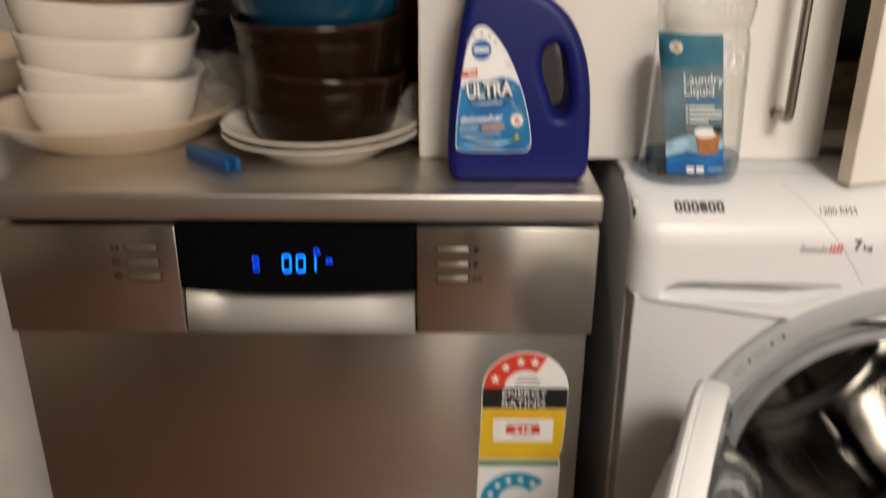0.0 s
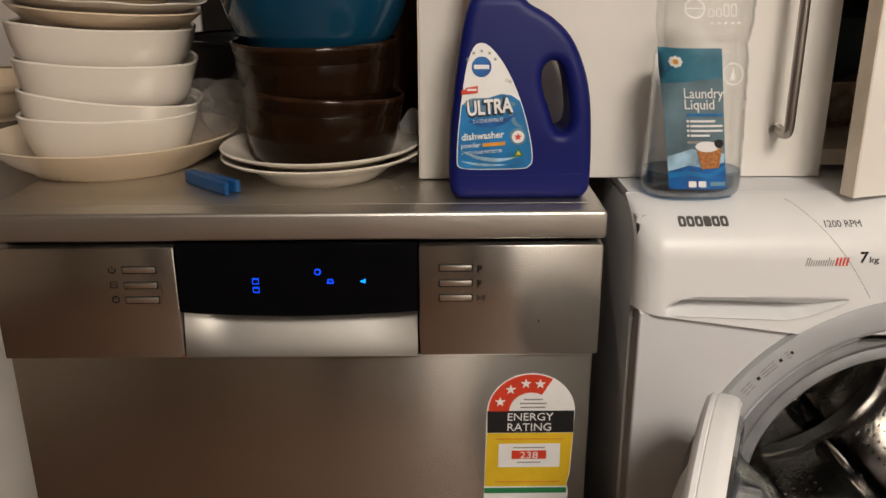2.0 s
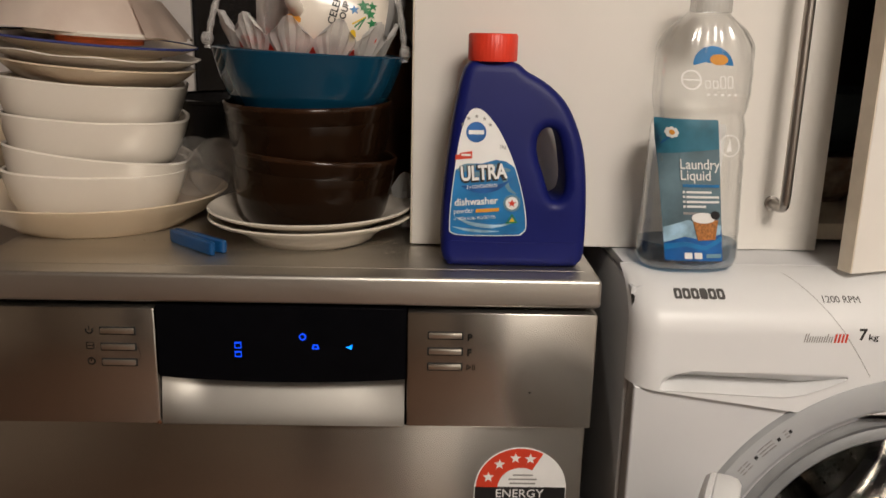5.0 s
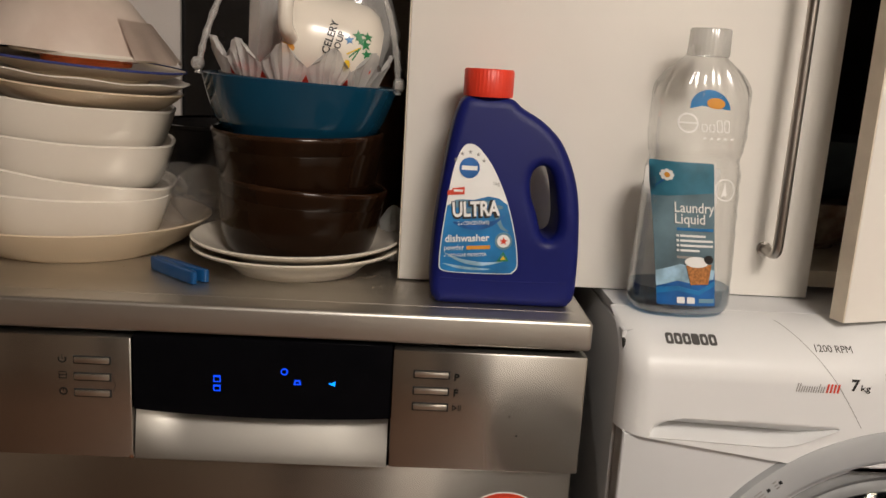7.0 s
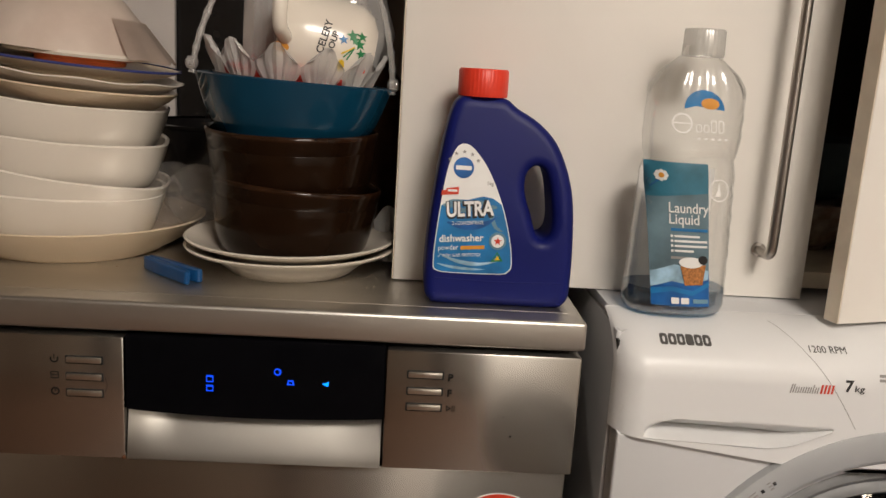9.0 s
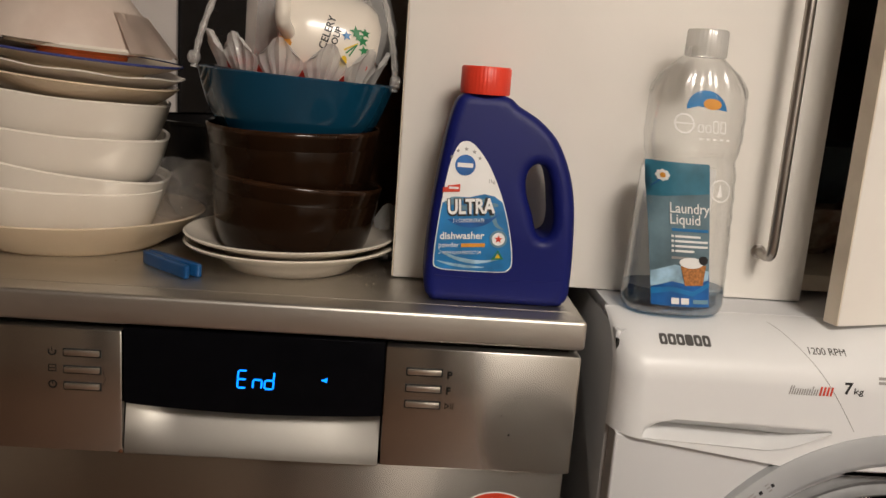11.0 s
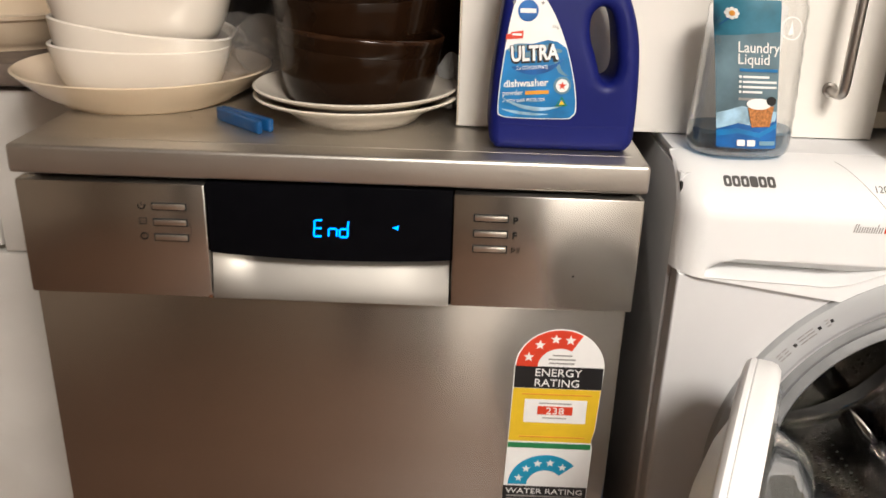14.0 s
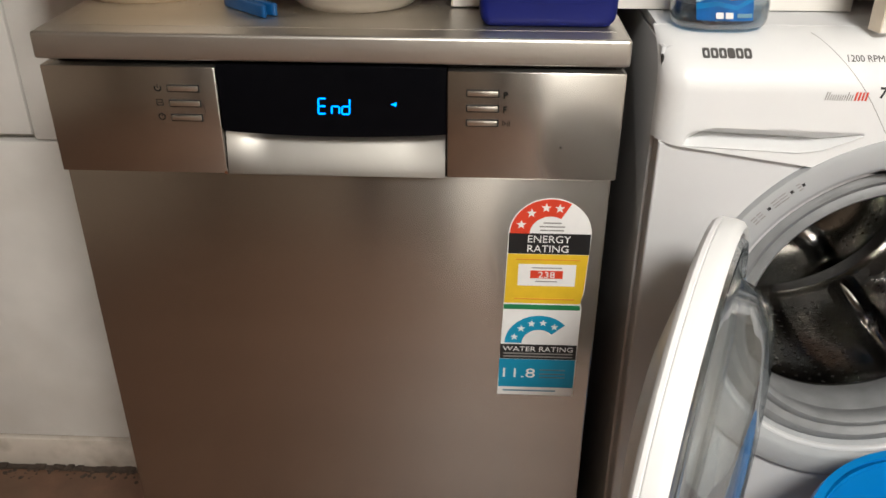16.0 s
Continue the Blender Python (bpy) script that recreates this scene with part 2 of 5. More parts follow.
RED_CLOTH = mat("red_napkin", (0.50, 0.025, 0.012), 0.8, 0, 0.12, 90, 0.3, 300)
LAMP_GLASS = glow("lamp_diffuser", (1.0, 0.94, 0.84), 5.0)


# ---- mesh helpers ----
BASE = {}


def thing(name, at, label, category, group="", kind=""):
    """An Empty at the base of a thing; parts are given in world places."""
    ob = new(name)
    ob.location = at
    ob.empty_display_size = 0.05
    BASE[ob.name] = Vector(at)
    return tagged(ob, label, category, group, kind)


def finish(bm, name, material, smooth=40):
    me = bpy.data.meshes.new(name)
    bmesh.ops.recalc_face_normals(bm, faces=bm.faces)
    bm.to_mesh(me)
    bm.free()
    me.materials.append(material)
    if smooth:
        me.polygons.foreach_set("use_smooth", [True] * len(me.polygons))
        me.set_sharp_from_angle(angle=radians(smooth))
    return me


def part(name, bm, material, parent, label="", smooth=40, kind=""):
    off = BASE[parent.name]
    bmesh.ops.translate(bm, verts=bm.verts, vec=-off)
    ob = new(name, finish(bm, name, material, smooth))
    ob.parent = parent
    BASE[ob.name] = off
    return tagged(ob, label, kind=kind)


def solid(name, bm, material, label, category, group="", kind="", smooth=40):
    """A thing of one mesh, its origin at the middle of its base."""
    lo = Vector([min(v.co[i] for v in bm.verts) for i in range(3)])
    hi = Vector([max(v.co[i] for v in bm.verts) for i in range(3)])
    at = Vector(((lo.x + hi.x) / 2, (lo.y + hi.y) / 2, lo.z))
    bmesh.ops.translate(bm, verts=bm.verts, vec=-at)
    ob = new(name, finish(bm, name, material, smooth))
    ob.location = at
    BASE[ob.name] = at
    return tagged(ob, label, category, group, kind)


def box(x0, x1, y0, y1, z0, z1, bevel=0.0, seg=2, bm=None):
    bm = bm or bmesh.new()
    made = bmesh.ops.create_cube(bm, size=1)["verts"]
    for v in made:
        v.co = Vector(((x0 + x1) / 2 + v.co.x * (x1 - x0), (y0 + y1) / 2 + v.co.y * (y1 - y0), (z0 + z1) / 2 + v.co.z * (z1 - z0)))
    if bevel:
        edges = list({e for v in made for e in v.link_edges})
        bmesh.ops.bevel(bm, geom=edges, offset=bevel, segments=seg, profile=0.5, affect="EDGES")
    return bm


def lathe(profile, n=64, at=(0, 0, 0), tilt=None, shape=None, wave=None, bm=None, closed=True):
    """A profile of (radius, height) turned about z. shape(a): radius factor; wave(a, r, h): height added."""
    bm = bm or bmesh.new()
    m = Matrix.Translation(at) @ (tilt or Matrix.Identity(4))
    rings = []
    for r, h in profile:
        ring = []
        for k in range(n):
            a = 2 * math.pi * k / n
            f = shape(a) if shape else 1
            dz = wave(a, r, h) if wave else 0
            ring.append(bm.verts.new(m @ Vector((r * f * math.cos(a), r * f * math.sin(a), h + dz))))
        rings.append(ring)
    for a, b in zip(rings, rings[1:]):
        for k in range(n):
            bm.faces.new((a[k], a[(k + 1) % n], b[(k + 1) % n], b[k]))
    if closed:
        for ring in (rings[0], rings[-1]):
            bm.faces.new(ring)
    return bm


def tube(points, r, n=10, bm=None, caps=True):
    bm = bm or bmesh.new()
    pts = [Vector(p) for p in points]
    rings, side = [], None
    for i, p in enumerate(pts):
        d = (pts[min(i + 1, len(pts) - 1)] - pts[max(i - 1, 0)]).normalized()
        side = d.orthogonal().normalized() if side is None else (side - d * side.dot(d)).normalized()
        up = d.cross(side)
        rr = r[i] if isinstance(r, (list, tuple)) else r
        rings.append([bm.verts.new(p + rr * (math.cos(2 * math.pi * k / n) * side + math.sin(2 * math.pi * k / n) * up)) for k in range(n)])
    for a, b in zip(rings, rings[1:]):
        for k in range(n):
            bm.faces.new((a[k], a[(k + 1) % n], b[(k + 1) % n], b[k]))
    if caps:
        bm.faces.new(rings[0])
        bm.faces.new(rings[-1])
    return bm


def bend(points, steps=6):
    """A smooth line through a few points."""
    pts = [Vector(p) for p in points]
    pts = [2 * pts[0] - pts[1]] + pts + [2 * pts[-1] - pts[-2]]
    out = []
    for i in range(1, len(pts) - 2):
        p0, p1, p2, p3 = pts[i - 1 : i + 3]
        for s in range(steps):
            t = s / steps
            out.append(0.5 * (2 * p1 + (p2 - p0) * t + (2 * p0 - 5 * p1 + 4 * p2 - p3) * t * t + (3 * p1 - p0 - 3 * p2 + p3) * t**3))
    return out + [pts[-2]]


def curve_mesh(data, turn=None):
    ob = bpy.data.objects.new("tmp", data)
    scene.collection.objects.link(ob)
    me = bpy.data.meshes.new_from_object(ob.evaluated_get(bpy.context.evaluated_depsgraph_get()))
    bpy.data.objects.remove(ob)
    bpy.data.curves.remove(data)
    bm = bmesh.new()
    bm.from_mesh(me)
    bpy.data.meshes.remove(me)
    bmesh.ops.remove_doubles(bm, verts=bm.verts, dist=1e-6)
    if turn:
        bm.transform(turn)
    return bm


UPRIGHT = pose(0, 0, 0, 90, 0, 0)


def slab(outlines, y0, y1, bevel=0.0, seg=2):
    """Outlines in (x, z), the first the outer one and the rest holes, as a plate from y0 to y1 with rounded edges."""
    data = bpy.data.curves.new("slab", "CURVE")
    data.dimensions, data.fill_mode = "2D", "BOTH"
    data.extrude, data.bevel_depth, data.bevel_resolution, data.offset = (y1 - y0) / 2 - bevel, bevel, seg, -bevel
    for line in outlines:
        sp = data.splines.new("POLY")
        sp.points.add(len(line) - 1)
        for p, (x, z) in zip(sp.points, line):
            p.co = (x, z, 0, 1)
        sp.use_cyclic_u = True
    return curve_mesh(data, Matrix.Translation((0, (y0 + y1) / 2, 0)) @ UPRIGHT)


def disc(x, z, r, y0, y1, n=28, sx=1.0):
    return slab([[(x + sx * r * math.cos(2 * math.pi * k / n), z + r * math.sin(2 * math.pi * k / n)) for k in range(n)]], y0, y1)


def star(x, z, r, y0, y1):
    return slab([[(x + (r if k % 2 == 0 else 0.42 * r) * math.sin(math.pi * k / 5), z + (r if k % 2 == 0 else 0.42 * r) * math.cos(math.pi * k / 5)) for k in range(10)]], y0, y1)


def words(s, x, z, size, y, width=0.0, turn=0.0, shear=0.0, thick=0.0002, bold=0.0):
    """Letters that face the front, their left end at x and their foot at z; width stretches them to that length."""
    data = bpy.data.curves.new("words", "FONT")
    data.body, data.size, data.extrude, data.shear, data.resolution_u = s, size, thick, shear, 3
    data.offset = bold
    bm = curve_mesh(data, UPRIGHT)
    if width:
        lo, hi = min(v.co.x for v in bm.verts), max(v.co.x for v in bm.verts)
        for v in bm.verts:
            v.co.x = (v.co.x - lo) * width / (hi - lo)
    bm.transform(Matrix.Translation((x, y, z)) @ pose(0, 0, 0, 0, -turn, 0))
    return bm


def smooth_outline(points, steps=5):
    """A closed smooth outline through points in (x, z)."""
    n, out = len(points), []
    for i in range(n):
        p0, p1, p2, p3 = (Vector(points[(i + k) % n]) for k in (-1, 0, 1, 2))
        for s in range(steps):
            t = s / steps
            q = 0.5 * (2 * p1 + (p2 - p0) * t + (2 * p0 - 5 * p1 + 4 * p2 - p3) * t * t + (3 * p1 - p0 - 3 * p2 + p3) * t**3)
            out.append((q.x, q.y))
    return out


def wrapped(bm, fn):
    """Moves each vertex of a print onto a curved surface: y = fn(x, z) + its own small y."""
    for v in bm.verts:
        v.co.y += fn(v.co.x, v.co.z)
    return bm


def fine(bm, cut=0.006):
    """Cuts a flat print finely enough to follow a curve."""
    for axis in (0, 2):
        lo, hi = min(v.co[axis] for v in bm.verts), max(v.co[axis] for v in bm.verts)
        no = Vector((1, 0, 0)) if axis == 0 else Vector((0, 0, 1))
        for k in range(1, int((hi - lo) / cut) + 1):
            bmesh.ops.bisect_plane(bm, geom=bm.verts[:] + bm.edges[:] + bm.faces[:], plane_co=no * (lo + k * cut), plane_no=no)
    return bm


# ---- the room ----
def structure(name, bm, material, label):
    return solid(name, bm, material, label, "structure", kind="structure")


structure("floor", box(-2.1, 2.3, -3.6, 0.9, -0.05, 0.0), FLOOR, "worn brown vinyl kitchen floor with dirt along the skirting")
structure("ceiling", box(-2.1, 2.3, -3.6, 0.9, 2.42, 2.47), CEILING, "plain off-white ceiling")
structure("wall_north", box(-2.1, 2.3, 0.8, 0.9, 0.0, 2.42), WALL, "beige painted kitchen wall behind the appliances")
structure("wall_south", box(-2.1, -0.40, -3.7, -3.6, 0.0, 2.42), WALL_TAN, "plain tan wall behind the viewer")
structure("wall_south_2", box(-0.13, 0.46, -3.7, -3.6, 0.0, 2.42), WALL_TAN, "plain tan wall behind the viewer")
# Unseen white walls, added as a reflector for the right of the steel.
structure("reflector_wall", box(0.46, 2.3, -2.5, -2.4, 0.0, 2.42), WALL_WHITE, "plain white wall behind the viewer, added to brighten steel reflections")
structure("reflector_wall_2", box(0.46, 0.56, -3.7, -2.5, 0.0, 2.42), WALL_WHITE, "plain white return of the added reflector wall")
# Unseen niche, added to put a dark strip into the steel's reflections.
structure("added_niche_wall", box(-0.60, 0.10, -4.5, -4.4, 0.0, 2.42), NICHE_DARK, "unseen near-black end wall added for a dark band in reflections")
structure("added_niche_wall_2", box(-0.50, -0.40, -4.4, -3.7, 0.0, 2.42), NICHE_DARK, "unseen near-black side wall added for a dark band in reflections")
structure("added_niche_wall_3", box(-0.13, -0.03, -4.4, -3.7, 0.0, 2.42), NICHE_DARK, "unseen near-black side wall added for a dark band in reflections")
structure("added_niche_floor", box(-0.40, -0.13, -4.4, -3.6, -0.05, -0.002), FLOOR, "unseen worn brown floor of the added dark niche")
structure("added_niche_ceiling", box(-0.40, -0.13, -4.4, -3.6, 2.42, 2.47), CEILING, "unseen plain ceiling of the added dark niche")
structure("wall_west", box(-2.2, -2.1, -3.7, 0.9, 0.0, 2.42), WALL_TAN, "plain tan painted side wall")
structure("wall_east", box(2.3, 2.4, -3.7, 0.9, 0.0, 2.42), WALL, "plain beige side wall")

lamp = thing("ceiling_lamp", (LAMP[0], LAMP[1], 2.36), "round glowing ceiling lamp with a white base", "lamp")
part("base", lathe([(0.02, 2.42), (0.16, 2.42), (0.16, 2.39), (0.02, 2.39)], 40, (LAMP[0], LAMP[1], 0)), APPLIANCE, lamp)
part("shade", lathe([(0.15, 2.389), (0.15, 2.37), (0.10, 2.345), (0.02, 2.338)], 40, (LAMP[0], LAMP[1], 0)), LAMP_GLASS, lamp, "frosted warm glowing glass")

# old cabinet beside the dishwasher
oldc = thing("base_cabinet", (-0.75, 0.52, 0), "old white painted base cabinet with grubby kickboard", "cabinet")
part("body", box(-1.15, -0.31, 0.303, 0.79, 0.0, 0.845), OLD_WHITE, oldc)
part("door", box(-1.12, -0.313, 0.280, 0.302, 0.066, 0.617, 0.003), OLD_WHITE, oldc)
part("drawer_front", box(-1.12, -0.482, 0.280, 0.302, 0.6275, 0.838, 0.003), OLD_WHITE, oldc)
part("side_stile", box(-0.4795, -0.312, 0.282, 0.302, 0.620, 0.838, 0.001), OLD_WHITE, oldc)
part("kickboard", box(-1.15, -0.31, 0.274, 0.302, 0.0, 0.063, 0.004), SKIRT, oldc, "dirty cream kickboard")
part("worktop", box(-1.17, -0.325, 0.262, 0.795, 0.847, 0.875, 0.004), COUNTER, oldc, "dark laminate worktop")

grime = bmesh.new()
rng = random.Random(4)
for k in range(220):
    x, s = rng.uniform(-0.9, -0.33), rng.uniform(0.0008, 0.0045)
    y = 0.272 - abs(rng.gauss(0, 0.014))
    lathe([(s, 0.0002), (s * 0.8, s * 0.35), (s * 0.2, s * 0.5)], 6, (x, y, 0), bm=grime)
for k in range(70):
    x = -0.9 + k * 0.0085
    box(x, x + 0.011, 0.265 - rng.uniform(0, 0.004), 0.2735, 0.0003, rng.uniform(0.002, 0.007), bm=grime)
solid("dirt_crumbs", grime, GRIME, "dark dirt crumbs along the skirting on the floor", "dirt", kind="stuff")

# ---- dishwasher ----
dw = thing("dishwasher", (0, 0.3, 0), "freestanding brushed stainless steel dishwasher with lit blue display", "dishwasher")
part("body", box(-0.292, 0.292, 0.028, 0.60, 0.02, 0.822), BLACK_GAP, dw)
part("plinth", box(-0.285, 0.285, 0.045, 0.06, 0.0, 0.095, 0.002), BLACK_GAP, dw)
part("door", box(-0.2985, 0.2950, 0.010, 0.027, 0.10, 0.6985, 0.003), STEEL, dw, "brushed stainless steel door")
part("side_panel", box(-0.2985, -0.2925, 0.03, 0.60, 0.02, 0.82), SIDE_SHADE, dw, "side coloured dark grey in place of shade beside the machine")
part("side_panel", box(0.2925, 0.297, 0.03, 0.60, 0.02, 0.82), SIDE_SHADE, dw, "side coloured dark grey in place of shade beside the machine")
lid = part("lid", box(-0.302, 0.300, 0.0, 0.605, 0.8235, 0.8515, 0.0040, 4), STEEL_TOP, dw, "flat steel lid with a rolled front edge")
part("lid_panel", box(-0.287, 0.287, 0.030, 0.59, 0.8500, 0.8517), STEEL_TOP, lid)
left = part("control_panel", box(-0.298, -0.1175, 0.0, 0.027, 0.7005, 0.818, 0.0022), STEEL, dw)
right = part("control_panel", box(0.1185, 0.298, 0.0, 0.027, 0.7010, 0.818, 0.0022), STEEL, dw)

# black glass with its curved lower edge
arc = [(-0.1165, 0.8205), (-0.1165, 0.7495)] + [(x, 0.7490 - 0.0042 * math.cos(x / 0.1165 * math.pi / 2)) for x in np.linspace(-0.10, 0.10, 21)] + [(0.1175, 0.7495), (0.1175, 0.8205)]
display = part("display", slab([arc], 0.001, 0.013, 0.0006), BLACK_GLASS, dw, "black glass display with blue figures")

# hollow grip under the display
bm = bmesh.new()
grid = []
for i in range(41):
    x = -0.1165 + 0.233 * i / 40
    row = []
    for j in range(15):
        z = 0.7010 + 0.0505 * j / 14
        u = (z - 0.7010) / 0.0505
        # Left end rounded more than the right, to keep the highlight on the left.
        ends = min(1.0, (0.1165 - abs(x)) / 0.045)
        row.append(bm.verts.new((x, 0.0015 + 0.026 * (u**1.25) * (0.30 + 0.70 * math.sin(ends * math.pi / 2) if x < 0 else 0.78 + 0.22 * math.sin(ends * math.pi / 2)), z)))
    grid.append(row)
for a, b in zip(grid, grid[1:]):
    for j in range(14):
        bm.faces.new((a[j], b[j], b[j + 1], a[j + 1]))
part("grip_recess", bm, STEEL_RECESS_SHADED, dw, "hollow polished steel handle grip", smooth=80)
part("grip_lip", box(-0.1165, 0.1165, 0.0015, 0.0048, 0.6995, 0.7011, 0.0006), STEEL_RECESS_SHADED, dw)

# buttons and their signs
for side, x0, zs in ((left, -0.168, (0.7955, 0.7795, 0.7640)), (right, 0.139, (0.7955, 0.7795, 0.7640))):
    for z in zs:
        part("button_well", box(x0 - 0.0013, x0 + 0.0325, -0.0005, 0.002, z - 0.0042, z + 0.0038), BLACK_GAP, side)
        part("button", box(x0, x0 + 0.031, -0.0028, 0.001, z - 0.0026, z + 0.0026, 0.0008), BUTTON, side, "slim metal push button")
part("lettering", words("P", 0.1752, 0.7905, 0.0095, -0.0006, bold=0.0003), PRINT, right)
part("lettering", words("F", 0.1752, 0.7753, 0.0095, -0.0006, bold=0.0003), PRINT, right)
part("play_sign", slab([[(0.1752, 0.7605), (0.1752, 0.7665), (0.1798, 0.7635)], [(0.1759, 0.7617), (0.1759, 0.7653), (0.1784, 0.7635)]], -0.0005, 0.0002), PRINT, right)
for dx in (0.1806, 0.1824):
    part("play_bar", box(dx, dx + 0.0008, -0.0005, 0.0002, 0.7605, 0.7665), PRINT, right)


def ring_sign(x, z, r, gap=False):
    n = 24
    rng_ = range(4, n - 3) if gap else range(n + 1)
    return tube([(x + r * math.sin(2 * math.pi * k / n), -0.0001, z + r * math.cos(2 * math.pi * k / n)) for k in rng_], 0.0007, 6)


part("power_sign", ring_sign(-0.179, 0.7955, 0.0032, True), PRINT, left)
part("power_bar", box(-0.1793, -0.1787, -0.0005, 0.0002, 0.7955, 0.7997), PRINT, left)
part("clock_sign", ring_sign(-0.179, 0.7645, 0.0032), PRINT, left)
part("clock_hand", box(-0.1793, -0.1787, -0.0005, 0.0002, 0.7645, 0.7670), PRINT, left)
part("load_sign", tube([(-0.1822, 0, 0.7770), (-0.1758, 0, 0.7770), (-0.1758, 0, 0.7830), (-0.1822, 0, 0.7830), (-0.1822, 0, 0.7770)], 0.0006, 5), PRINT, left)
part("load_line", box(-0.1815, -0.1765, -0.0005, 0.0002, 0.7797, 0.7803), PRINT, left)
part("bracket_sign", tube(bend([(-0.1345, 0, 0.7800), (-0.1335, 0, 0.7755), (-0.1322, 0, 0.7720), (-0.1335, 0, 0.7685), (-0.1345, 0, 0.7645)], 3), 0.00025, 5), PRINT, left)
part("scratch", lathe([(0.0014, -0.0002), (0.0006, 0.0002)], 7, (0.237, 0.0, 0.738), pose(0, 0, 0, 90)), INK_BLACK, right)
part("scratch", lathe([(0.0009, -0.0002), (0.0004, 0.0002)], 7, (0.229, 0.0, 0.757), pose(0, 0, 0, 90)), PRINT, right)

part("rust_spot", lathe([(0.0022, -0.0002), (0.0014, 0.0003), (0.0004, 0.0005)], 9, (-0.1192, 0.0, 0.7022), pose(0, 0, 0, 90)), RUST, left, "small brown rust spot")
for x, z, q in ((0.152, 0.742, 0.0007), (0.186, 0.722, 0.0005), (0.208, 0.764, 0.0006), (0.262, 0.776, 0.0005), (0.271, 0.731, 0.0006), (0.225, 0.716, 0.0005)):
    part("scratch", lathe([(q, -0.0002), (q * 0.5, 0.0002)], 6, (x, 0.0, z), pose(0, 0, 0, 90)), PRINT, right)

# seven-bar figures of the display
SEG = {}
DW_, DH = 0.0078, 0.0165


def bar(x0, z0, x1, z1, w=0.0016):
    d = Vector((x1 - x0, z1 - z0))
    d.normalize()
    n = Vector((-d.y, d.x)) * w / 2
    a, b = Vector((x0, z0)) + d * 0.0004, Vector((x1, z1)) - d * 0.0004
    pts = [a + n * 0.3, a + d * w * 0.4 + n, b - d * w * 0.4 + n, b + n * 0.3, b - n * 0.3, b - d * w * 0.4 - n, a + d * w * 0.4 - n, a - n * 0.3]
    return slab([[(p.x, p.y) for p in pts]], 0.0004, 0.0012)


for digit, x0 in enumerate((-0.0143, -0.0003, 0.0103)):
    z0 = 0.7703
    zm, z1, x1 = z0 + DH / 2, z0 + DH, x0 + DW_
    lean = 0.0005
    for key, (ax, az, bx, bz) in dict(a=(x0 + lean, z1, x1 + lean, z1), b=(x1 + lean, z1, x1, zm), c=(x1, zm, x1 - lean, z0), d=(x0 - lean, z0, x1 - lean, z0),
                                      e=(x0, zm, x0 - lean, z0), f=(x0 + lean, z1, x0, zm), g=(x0, zm, x1, zm)).items():
        SEG[digit, key] = part("display_bar", bar(ax, az, bx, bz), LED, display)
for z in (0.7750, 0.7820):
    SEG["colon", z] = part("display_dot", disc(-0.0032, z, 0.0009, 0.0004, 0.0012, 10), LED, display)


def frame_icon(x, z, w, h):
    return slab([[(x - w, z - h), (x + w, z - h), (x + w, z + h), (x - w, z + h)], [(x - w + 0.0008, z - h + 0.0008), (x + w - 0.0008, z - h + 0.0008), (x + w - 0.0008, z + h - 0.0016), (x - w + 0.0008, z + h - 0.0016)]], 0.0004, 0.0012)


SEG["icon", 0] = part("display_icon", frame_icon(-0.041, 0.7823, 0.0032, 0.0032), LED_DIM, display)
SEG["icon", 1] = part("display_icon", frame_icon(-0.041, 0.7733, 0.0032, 0.0030), LED_DIM, display)
SEG["icon", 2] = part("display_icon", slab([[(0.020 + 0.0034 * math.cos(a), 0.7915 + 0.0034 * math.sin(a)) for a in np.linspace(0, 6.28, 18)[:-1]], [(0.0198 + 0.0022 * math.cos(a), 0.7915 + 0.0022 * math.sin(a)) for a in np.linspace(0, 6.28, 18)[:-1]]], 0.0004, 0.0012), LED_DIM, display)
SEG["icon", 3] = part("display_icon", slab([[(0.0285, 0.7793), (0.0355, 0.7793), (0.0345, 0.7840), (0.0295, 0.7840)], [(0.0302, 0.7803), (0.0338, 0.7803), (0.0334, 0.7827), (0.0306, 0.7827)]], 0.0004, 0.0012), LED_DIM, display)
SEG["plug", 0] = part("display_icon", slab([[(0.0605, 0.7817), (0.0632, 0.7823), (0.0668, 0.7843), (0.0662, 0.7793), (0.0632, 0.7805)]], 0.0004, 0.0012), LED, display)


